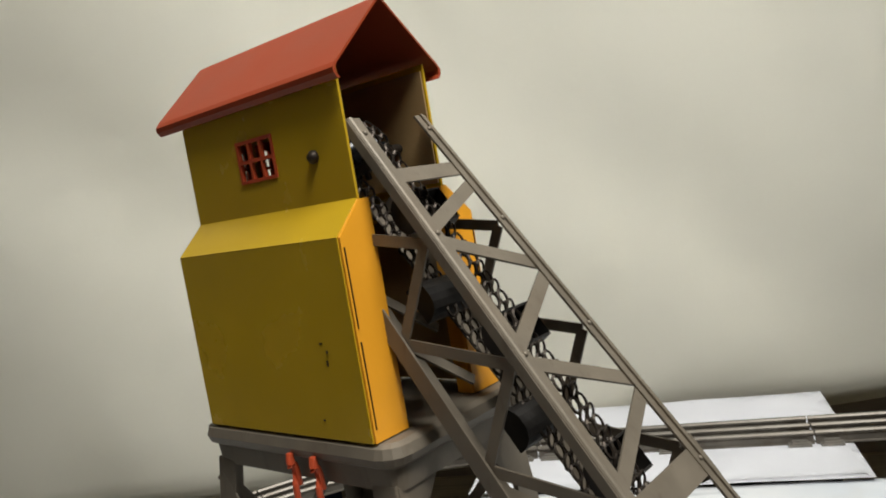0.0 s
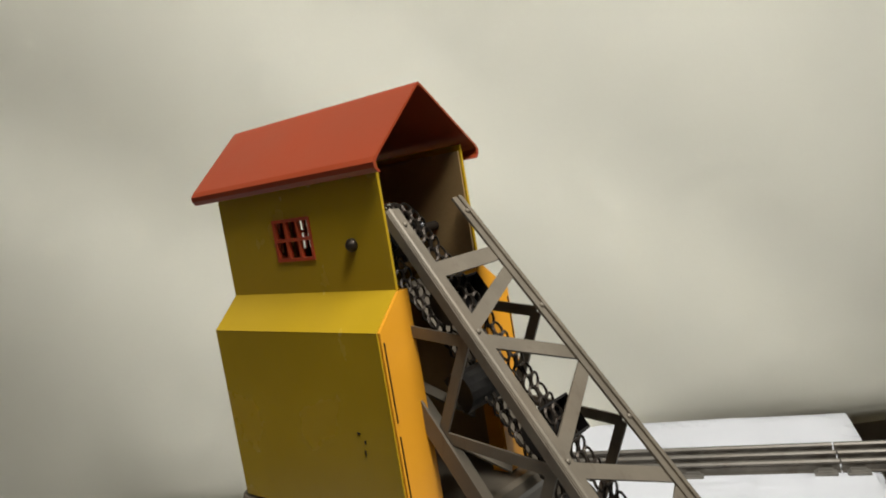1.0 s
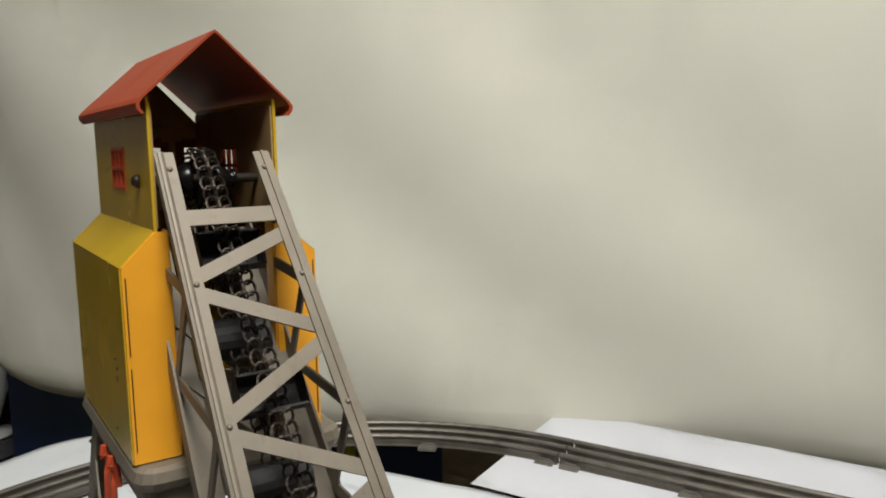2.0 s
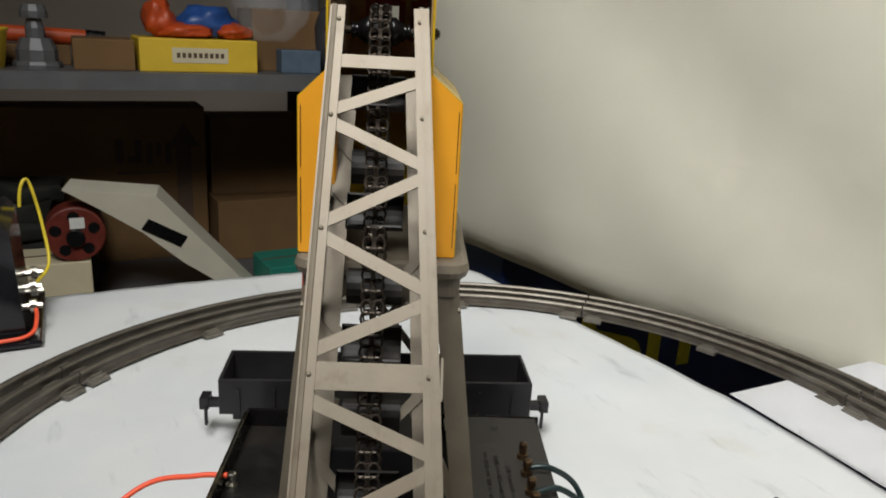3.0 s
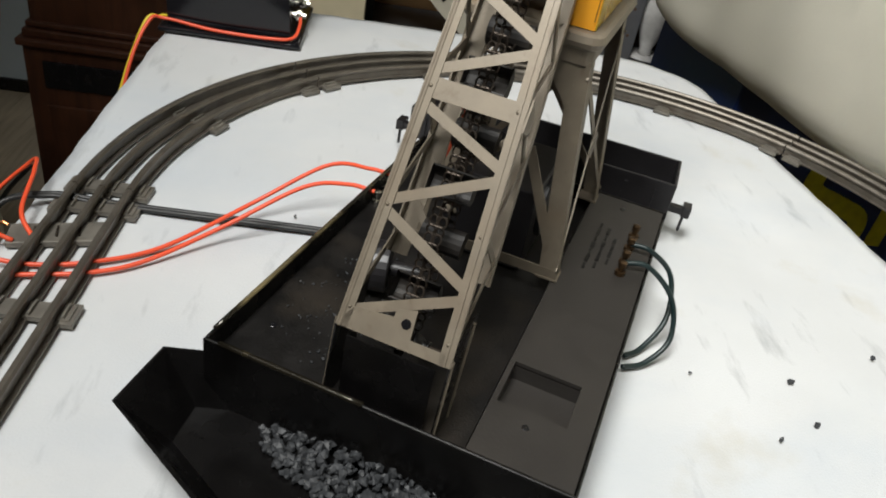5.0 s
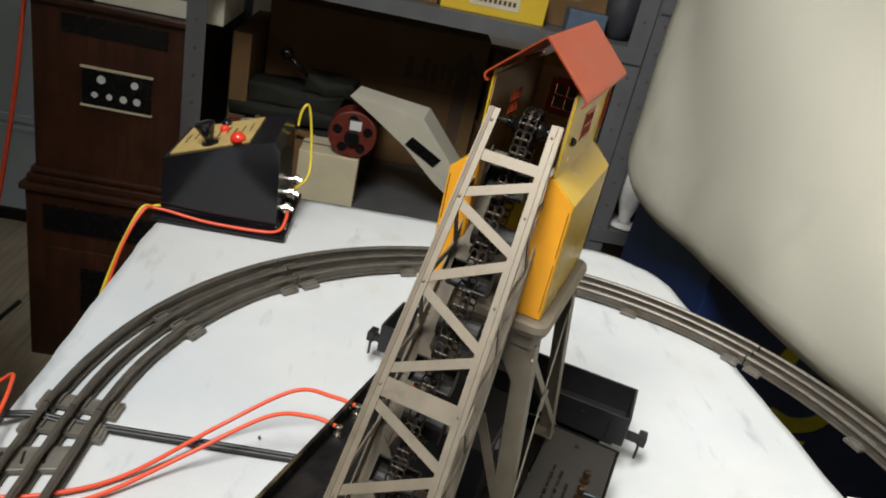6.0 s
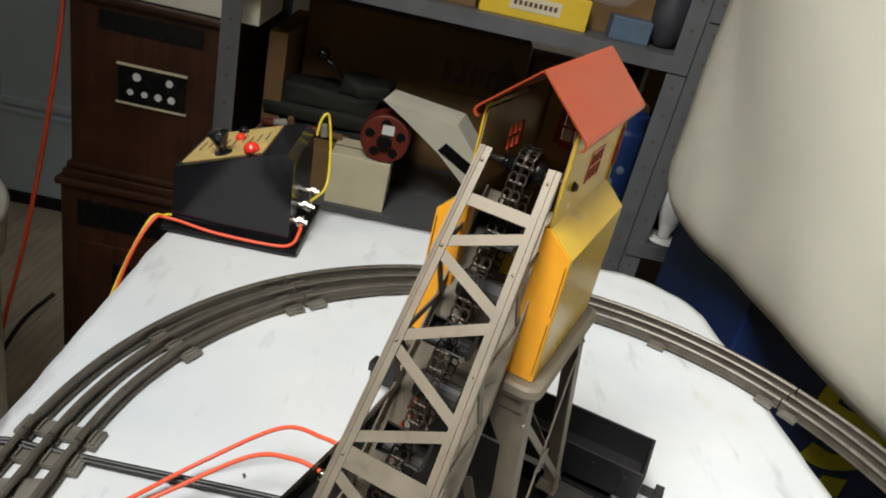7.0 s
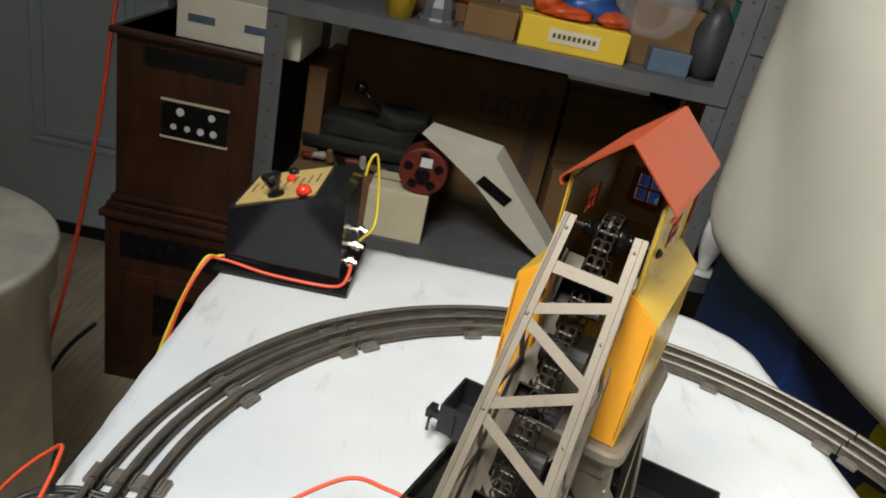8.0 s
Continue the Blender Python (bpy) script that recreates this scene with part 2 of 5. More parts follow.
# ---- room ----
def slab(name, a0, a1, b0, b1, z0, z1, mat, label, category):
    bm = bmesh.new()
    box(bm, ((a0 + a1) / 2, (b0 + b1) / 2, (z0 + z1) / 2), (a1 - a0, b1 - b0, z1 - z0))
    ob = part(name, bm, mat)
    ob.matrix_basis = ROOM
    return tagged(ob, label, category, kind="structure")


FLOOR_Z = -0.74
slab("floor", -2.2, 2.2, -2.6, 1.75, FLOOR_Z - 0.05, FLOOR_Z, FLOOR, "pale worn wooden floor of the workshop", "floor")


def planks():
    floor = bpy.data.objects["floor"]
    bm = bmesh.new()
    box(bm, (0, 0, 0), (0.0905, 4.34, 0.004))
    first = part("floor_board", bm, FLOOR, floor)
    for k in range(48):
        ob = first if k == 0 else new("floor_board", first.data)
        ob.parent = floor
        ob.location = (-2.15 + 0.0915 * k, -0.425, FLOOR_Z + 0.0024 + 0.0003 * (k % 3))


planks()
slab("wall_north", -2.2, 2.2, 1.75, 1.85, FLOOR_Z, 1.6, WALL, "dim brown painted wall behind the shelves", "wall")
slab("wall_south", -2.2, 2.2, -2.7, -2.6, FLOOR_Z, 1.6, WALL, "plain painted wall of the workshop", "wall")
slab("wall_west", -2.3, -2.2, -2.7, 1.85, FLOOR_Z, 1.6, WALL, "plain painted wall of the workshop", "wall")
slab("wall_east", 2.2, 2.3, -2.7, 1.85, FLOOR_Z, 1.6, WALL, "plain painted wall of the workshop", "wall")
slab("ceiling", -2.3, 2.3, -2.7, 1.85, 1.6, 1.65, CEILING, "plain white painted ceiling", "ceiling")


def table():
    t = thing("table", room(0.027, -0.3, FLOOR_Z), "folding table under a white cloth", "table")
    bm = bmesh.new()
    box(bm, (-0.003, -0.01, 0.716), (0.55, 1.56, 0.03))
    part("tabletop", bm, PANEL_BLACK, t, bevel=0.004)
    for x in (-0.24, 0.24):
        for y in (-0.7, 0.7):
            bm = bmesh.new()
            rod(bm, (x, y, 0), (x, y, 0.702), 0.014)
            part("leg", bm, SHELF_GREY, t, smooth=False)


def table_cloth():
    """A felt sheet over the table, with soft waves, rounded corners and short hanging edges."""
    bm = bmesh.new()
    a0, b0, b1, r = -0.263, -1.1, 0.504, 0.075
    nx, ny = 64, 150
    grid = []
    for i in range(nx + 1):
        row = []
        for j in range(ny + 1):
            b = b0 + (b1 - b0) * j / ny
            # the edge on the side of the hanging sheet runs inwards towards the far corner
            a1 = 0.345 - 0.13 * max(0.0, b - 0.10)
            a = a0 + (a1 - a0) * i / nx
            # round the far corner on the side of the hanging sheet
            ca, cb = a1 - r, b1 - r
            if a > ca and b > cb:
                v = Vector((a - ca, b - cb))
                m = max(v.x, v.y)
                if v.length > 0:
                    v = v.normalized() * m
                a, b = ca + v.x, cb + v.y
            z = -0.0012 + 0.0012 * noise.noise((a * 14, b * 14, 0.3)) + 0.0006 * noise.noise((a * 50, b * 50, 1.7))
            e = min(i, nx - i, j, ny - j)
            jag = 0.0015 * noise.noise((a * 40, b * 40, 5.0)) if e == 0 else 0
            row.append(bm.verts.new((a + jag, b + jag, z if e else z - 0.001)))
        grid.append(row)
    for i in range(nx):
        for j in range(ny):
            bm.faces.new((grid[i][j], grid[i + 1][j], grid[i + 1][j + 1], grid[i][j + 1]))
    rim = [grid[i][0] for i in range(nx + 1)] + [grid[nx][j] for j in range(1, ny + 1)] + [grid[i][ny] for i in range(nx - 1, -1, -1)] + [grid[0][j] for j in range(ny - 1, 0, -1)]
    low = []
    for v in rim:
        d = 0.007 + 0.002 * noise.noise((v.co.x * 18, v.co.y * 18, 9.0))
        out = Vector((v.co.x - 0.027, v.co.y + 0.3, 0)).normalized() * 0.0006
        low.append(bm.verts.new((v.co.x + out.x, v.co.y + out.y, -d)))
    for k in range(len(rim)):
        j = (k + 1) % len(rim)
        bm.faces.new((rim[k], rim[j], low[j], low[k]))
    ob = part("table_cloth", bm, CLOTH, smooth=True)
    ob.matrix_basis = ROOM
    tagged(ob, "white felt cloth with faint stains over the table", "tablecloth")


table()
table_cloth()


def hanging_sheet():
    """A tall white sheet that hangs behind the table, its foot curled back."""
    bm = bmesh.new()
    p0, p1 = Vector((-0.055, 0.915, 0)), Vector((1.0, -0.427, 0))
    d = (p1 - p0).normalized()
    n = Vector((-d.y, d.x, 0))          # away from the table
    if n.y < 0:
        n = -n
    length = (p1 - p0).length
    prof = []
    R = 0.055
    FOOT = -0.049
    for k in range(9):
        a = math.pi / 2 * (1 - k / 8) * 1.25
        prof.append((R * (1 - math.cos(a)), FOOT + R * (1 - math.sin(min(a, math.pi / 2))) if a < math.pi / 2 else FOOT))
    for k in range(1, 26):
        prof.append((0.0, FOOT + R + k * 1.15 / 25))
    cols = 90
    grid = []
    for i in range(cols + 1):
        s = length * i / cols
        col = []
        for off, z in prof:
            fold = 0.0
            for s0, k, w, amp in ((0.88, 1.5, 0.12, 0.014), (0.44, 0.9, 0.10, -0.012), (1.2, 1.2, 0.10, 0.010), (0.20, 0.5, 0.05, 0.006), (0.66, 1.3, 0.09, -0.008)):
                fold += amp * math.exp(-((s - s0 + k * z) / w) ** 2)
            wav = 0.006 * noise.noise((s * 3.5, z * 2.0, 2.0)) + 0.002 * noise.noise((s * 14, z * 9, 4.0))
            left = 0.03 * math.exp(-s / 0.02)
            lift = 0.09 * math.exp(-s / 0.035) * max(0.0, 1 - (z - FOOT) / 0.22)
            p = p0 + d * s + n * (off + fold + wav + left)
            col.append(bm.verts.new((p.x, p.y, z + lift)))
        grid.append(col)
    for i in range(cols):
        for k in range(len(prof) - 1):
            bm.faces.new((grid[i][k], grid[i + 1][k], grid[i + 1][k + 1], grid[i][k + 1]))
    bmesh.ops.solidify(bm, geom=bm.faces[:], thickness=0.0015)
    ob = part("hanging_sheet", bm, SHEET, smooth=True)
    tagged(ob, "tall white vinyl sheet hung behind the table with soft folds", "backdrop sheet")


hanging_sheet()

# ---- toy coal elevator ----
O = Vector((0, -0.0575, 0.165))
D = Vector((0, math.cos(radians(56)), math.sin(radians(56))))
N = Vector((0, -D.z, D.y))
BASE_Z = 0.046


def tp(x, d, n=0.0):
    return Vector((x, 0, 0)) + O + D * d + N * n


def left_x(d):
    return -0.0137 - 0.0012 * (0.1 - d) / 0.2


def right_x(d):
    return 0.0128 + 0.0117 * (0.1 - d) / 0.2


elevator = thing("coal_elevator", pose(0, 0, 0), "tinplate toy coal elevator, yellow house with red roof on a tower", "toy elevator")


def wall_with_window(bm, x, y0, y1, z0, z1, wy0, wy1, wz0, wz1, t):
    for a, b, c, e in ((y0, wy0, z0, z1), (wy1, y1, z0, z1), (wy0, wy1, z0, wz0), (wy0, wy1, wz1, z1)):
        box(bm, (x, (a + b) / 2, (c + e) / 2), (t, b - a, e - c))


def window_frame(name, x, wy0, wy1, wz0, wz1, cols, rows, parent, mat, axis="x"):
    bm = bmesh.new()

    def piece(c0, c1, e0, e1):
        if axis == "x":
            box(bm, (x, (c0 + c1) / 2, (e0 + e1) / 2), (0.0014, c1 - c0, e1 - e0))
        else:
            box(bm, ((c0 + c1) / 2, x, (e0 + e1) / 2), (c1 - c0, 0.0014, e1 - e0))
    w = 0.0011
    for k in range(cols + 1):
        c = wy0 + (wy1 - wy0) * k / cols
        piece(c - w / 2, c + w / 2, wz0 - w / 2, wz1 + w / 2)
    for k in range(rows + 1):
        e = wz0 + (wz1 - wz0) * k / rows
        for j in range(cols):
            c0 = wy0 + (wy1 - wy0) * j / cols + w / 2
            c1 = wy0 + (wy1 - wy0) * (j + 1) / cols - w / 2
            piece(c0, c1, e - w / 2, e + w / 2)
    return part(name, bm, mat, parent, "red window frame with small panes")


HX, UX, Y0, Y1 = 0.0308, 0.0202, 0.0133, 0.0962
ZB, ZS, ZU, ZE, ZR = 0.1772, 0.2378, 0.2478, 0.2868, 0.3078


def house():
    t = 0.0009
    UL = 0.0202
    for side, wy in ((-1, (0.0475, 0.0660, 0.2595, 0.2725)), (1, (0.0475, 0.0660, 0.2595, 0.2725))):
        UX = UL if side < 0 else 0.0188
        bm = bmesh.new()
        box(bm, (side * HX, (Y0 + Y1) / 2, (ZB + ZS) / 2), (t, Y1 - Y0, ZS - ZB))
        bar(bm, (side * (HX + 0.0002), (Y0 + Y1) / 2, ZS - 0.0002), (side * UX, (Y0 + Y1) / 2, ZU + 0.0002), Y1 - Y0, t, (side, 0, 1))
        wall_with_window(bm, side * UX, Y0, Y1, ZU, ZE + 0.001, *wy, t)
        w = part("side_wall", bm, YELLOW, elevator, "bright yellow enamelled side wall")
        window_frame("window", side * (UX + 0.0002), wy[0], wy[1], wy[2], wy[3], 3, 2, w, WINDOW_RED)
        bm = bmesh.new()
        m = Matrix.Rotation(radians(90 * side), 4, "Y")
        m.translation = (side * (UX + 0.0004), 0.0285, 0.2625)
        lathe(bm, [(0.0021, 0), (0.0021, 0.001), (0.0012, 0.0022), (0.0003, 0.0024)], m, 14)
        part("axle_end", bm, CHAIN, w, "dark steel axle end", smooth=True)
        for cy, cz, cw, ch in ((0.0285, 0.207, 0.0012, 0.0006), (0.0262, 0.2045, 0.0006, 0.0010), (0.0268, 0.2010, 0.0005, 0.0018), (0.0245, 0.2835, 0.0004, 0.0022), (0.0560, 0.2400, 0.002, 0.0004), (0.0330, 0.1830, 0.0008, 0.0005)):
            if side < 0:
                bm = bmesh.new()
                xx = HX if cz < ZS else UX
                if ZS < cz < ZU:
                    bm.free()
                    continue
                box(bm, (-xx - t / 2 - 0.0001, cy, cz), (0.0003, cw, ch))
                part("paint_chip", bm, CHAIN, w, "dark chip in the yellow paint")
        # bare tin on the inside of the wall, its darker colour also standing for shade
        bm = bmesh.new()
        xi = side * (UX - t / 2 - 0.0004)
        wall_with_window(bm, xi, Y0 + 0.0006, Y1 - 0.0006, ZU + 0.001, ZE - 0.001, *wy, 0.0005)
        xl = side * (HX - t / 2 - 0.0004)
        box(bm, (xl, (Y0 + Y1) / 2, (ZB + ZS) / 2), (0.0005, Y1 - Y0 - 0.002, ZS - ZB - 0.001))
        part("wall_lining", bm, INNER, w, "bare tan tin inside of the wall, its dark tone also painted shade")
        # orange front panel beside the conveyor
        bm = bmesh.new()
        pts = [(side * HX, Y0, ZB), (side * HX, Y0, ZS), (side * (UX + 0.0005), Y0, ZU), (side * 0.0168, Y0, ZU), (side * 0.0168, Y0, ZB)]
        plate(bm, pts, (0, -t, 0))
        bar(bm, (side * 0.0168, Y0 + 0.003, ZB), (side * 0.0168, Y0 + 0.003, ZU), 0.006, t, (1, 0, 0))
        part("front_panel", bm, ORANGE, elevator, "orange-yellow front panel with worn edges")
        # dark seam lines where the folded sheet meets
        for z0, z1 in ((ZB + 0.004, ZB + 0.030), (ZB + 0.034, ZS - 0.003)):
            bm = bmesh.new()
            box(bm, (side * (HX - 0.0009), Y0 - t - 0.0002, (z0 + z1) / 2), (0.0003, 0.0004, z1 - z0))
            part("seam", bm, CHAIN, elevator, "dark worn seam")
    UX = UL
    # back wall with two window openings
    bm = bmesh.new()
    plate(bm, [(-HX, Y1, ZB), (HX, Y1, ZB), (HX, Y1, ZS), (UX, Y1, ZU), (-UX, Y1, ZU), (-HX, Y1, ZS)], (0, t, 0))
    z0, z1 = 0.2590, 0.2735
    xs = [(-UX, -0.0090), (0.0040, 0.0120), (0.0194, UX)]
    for a, b in xs:
        box(bm, ((a + b) / 2, Y1 + t / 2, (z0 + z1) / 2), (b - a, t, z1 - z0))
    box(bm, (0, Y1 + t / 2, (ZU + z0) / 2), (2 * UX, t, z0 - ZU))
    plate(bm, [(-UX, Y1, z1), (UX, Y1, z1), (UX, Y1, ZE - 0.006), (0.002, Y1, ZR - 0.0085), (-0.002, Y1, ZR - 0.0085), (-UX, Y1, ZE - 0.003)], (0, t, 0))
    back = part("back_wall", bm, YELLOW, elevator, "yellow enamelled back wall")
    for a, b in ((-0.0090, 0.0040), (0.0120, 0.0194)):
        window_frame("window", Y1, a, b, z0, z1, 2, 2, back, WINDOW_RED, "y")
        bm = bmesh.new()
        for c0, c1, e0, e1 in ((a - 0.0028, a, z0 - 0.002, z1 + 0.002), (b, b + 0.0012 + 0.0012 * (a < 0), z0 - 0.002, z1 + 0.002), (a, b, z0 - 0.003, z0), (a, b, z1, z1 + 0.003)):
            box(bm, ((c0 + c1) / 2, Y1 - 0.0003, (e0 + e1) / 2), (c1 - c0, 0.0005, e1 - e0))
        part("window_surround", bm, WINDOW_RED, back, "red painted window surround")
    bm = bmesh.new()
    for c0, c1, e0, e1 in ((0.0445, 0.0475, 0.2560, 0.2755), (0.0660, 0.0690, 0.2560, 0.2755), (0.0475, 0.0660, 0.2560, 0.2595), (0.0475, 0.0660, 0.2725, 0.2755)):
        box(bm, (-UX + 0.0007, (c0 + c1) / 2, (e0 + e1) / 2), (0.0004, c1 - c0, e1 - e0))
    part("window_surround", bm, WINDOW_RED, elevator, "red painted window surround inside the wall")
    # inside of the back wall round its windows, light put into its pale tone
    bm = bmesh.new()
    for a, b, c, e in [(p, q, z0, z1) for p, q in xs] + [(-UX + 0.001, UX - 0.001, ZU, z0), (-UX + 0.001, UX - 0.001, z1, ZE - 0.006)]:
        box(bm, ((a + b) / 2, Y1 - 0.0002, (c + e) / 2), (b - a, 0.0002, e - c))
    part("back_lining", bm, INNER_BACK_LIT, back, "cream-tan inside of the back wall, lightened in place of light")
    # roof: one folded sheet with turned-down eaves
    bm = bmesh.new()
    e, th = 0.0239, 0.001
    outer = [(-e + 0.0012, ZE - 0.0042), (-e, ZE - 0.0028), (-e - 0.0002, ZE - 0.0012), (-e + 0.001, ZE + 0.0004), (-0.0009, ZR - 0.0005), (0, ZR), (0.0009, ZR - 0.0005), (e - 0.001, ZE + 0.0004), (e + 0.0002, ZE - 0.0012), (e, ZE - 0.0028), (e - 0.0012, ZE - 0.0042)]
    inner = [(x * 0.955, z - th * 0.9) if abs(x) < e - 0.002 else (x * 0.955, z) for x, z in outer]
    ya, yb = 0.0102, 0.1079
    rings = [[bm.verts.new((x, y, z)) for x, z in outer + inner[::-1]] for y in (ya, yb)]
    k = len(rings[0])
    for i in range(k):
        j = (i + 1) % k
        bm.faces.new((rings[0][i], rings[0][j], rings[1][j], rings[1][i]))
    h = len(outer)
    for r in rings:
        for i in range(h - 1):
            bm.faces.new((r[i], r[i + 1], r[k - 2 - i], r[k - 1 - i]))
    part("roof", bm, ROOF, elevator, "brick-red enamelled gable roof")


house()


def tower():
    # platform: a shallow pressed tray with a rounded rim
    bm = bmesh.new()
    px, nx, y0, y1, r = 0.0365, -0.0315, 0.0060, 0.104, 0.007

    def ring(gx, z):
        pts = []
        for cx, cy, a0 in ((px - r, y1 - r, 0), (nx + r, y1 - r, 90), (nx + r, y0 + r, 180), (px - r, y0 + r, 270)):
            for k in range(5):
                a = radians(a0 + 90 * k / 4)
                pts.append((cx + (r + gx) * math.cos(a), cy + (r + gx) * math.sin(a), z))
        return [bm.verts.new(p) for p in pts]
    rings = [ring(-0.0028, 0.1617), ring(-0.0022, 0.1687), ring(0.0, 0.1702), ring(0.001, 0.1727), ring(0.0, 0.1757), ring(-0.002, 0.1767)]
    for a, b in zip(rings, rings[1:]):
        for k in range(len(a)):
            bm.faces.new((a[k], a[(k + 1) % len(a)], b[(k + 1) % len(b)], b[k]))
    bm.faces.new(rings[0][::-1])
    bm.faces.new(rings[-1])
    part("platform", bm, TIN, elevator, "aluminium-painted tray platform with rounded rim", smooth=False)
    feet = {}
    for sx in (-1, 1):
        for sy, yf, yt in ((0, 0.0045, 0.0105), (1, 0.1125, 0.100)):
            top, foot = Vector((0.0335 if sx > 0 else -0.0285, yt, 0.1632)), Vector((0.0475 if sx > 0 else -0.0405, yf, BASE_Z))
            feet[sx, sy] = (top, foot)
            bm = bmesh.new()
            inx, iny = Vector((-sx * 0.0045, 0, 0)), Vector((0, 0.0045 if not sy else -0.0045, 0))
            bar(bm, top + inx, foot + inx, 0.0095, 0.0009, (0, 1, 0))
            bar(bm, top + iny, foot + iny, 0.0095, 0.0009, (1, 0, 0))
            box(bm, (foot.x - sx * 0.005, foot.y + iny.y, BASE_Z + 0.0006), (0.012, 0.011, 0.001))
            part("leg", bm, TIN, elevator)

    def between(k0, k1, s0, s1, nrm, w=0.0042):
        bm = bmesh.new()
        p = feet[k0][0].lerp(feet[k0][1], s0)
        q = feet[k1][0].lerp(feet[k1][1], s1)
        bar(bm, p, q, w, 0.0008, nrm)
        part("brace", bm, TIN, elevator)
    for sx in (-1, 1):
        between((sx, 0), (sx, 1), 0.05, 0.95, (1, 0, 0))
        between((sx, 1), (sx, 0), 0.05, 0.95, (1, 0.02, 0))
        bm = bmesh.new()
        a, b = feet[sx, 0], feet[sx, 1]
        mid = (a[0] + a[1] + b[0] + b[1]) / 4
        bar(bm, mid + Vector((0.0003, -0.006, 0.004)), mid + Vector((0.0003, 0.006, -0.004)), 0.013, 0.001, (1, 0, 0))
        part("gusset", bm, TIN, elevator)
    between((-1, 1), (1, 1), 0.05, 0.95, (0, 1, 0))
    between((1, 1), (-1, 1), 0.05, 0.95, (0.02, 1, 0))
    between((-1, 0), (1, 0), 0.97, 0.97, (0, 1, 0), 0.006)
    for sx in (-1, 1):
        bm = bmesh.new()
        bar(bm, (0.0445 if sx > 0 else -0.0375, 0.0055, BASE_Z + 0.006), (sx * 0.016, 0.009, 0.115), 0.0055, 0.0008, (0, 1, 0))
        part("brace", bm, TIN, elevator)
        bm = bmesh.new()
        plate(bm, [(sx * 0.028, 0.0097, 0.163), (sx * 0.010, 0.0097, 0.163), (sx * 0.029, 0.0087, 0.138)], (0, 0.0008, 0))
        part("gusset", bm, TIN, elevator)
    # ladder on the side of the tower
    lx0, lx1 = -0.0305, -0.0360
    for y in (0.0405, 0.0520):
        bm = bmesh.new()
        wire(bm, [(-0.0308, y, 0.1600), (-0.0315, y, 0.1668), (-0.0335, y, 0.1672), (lx0 - 0.002, y, 0.161), (lx1, y, 0.05)], 0.0011, 6)
        part("ladder_rail", bm, WINDOW_RED, elevator, "red ladder rail")
    for k in range(10):
        z = 0.055 + k * 0.0105
        x = lx0 - 0.001 + (lx1 - lx0 + 0.001) * (0.166 - z) / 0.116
        bm = bmesh.new()
        rod(bm, (x, 0.0405, z), (x, 0.0520, z), 0.0009, seg=8)
        part("ladder_rung", bm, WINDOW_RED, elevator, "red ladder rung")


tower()


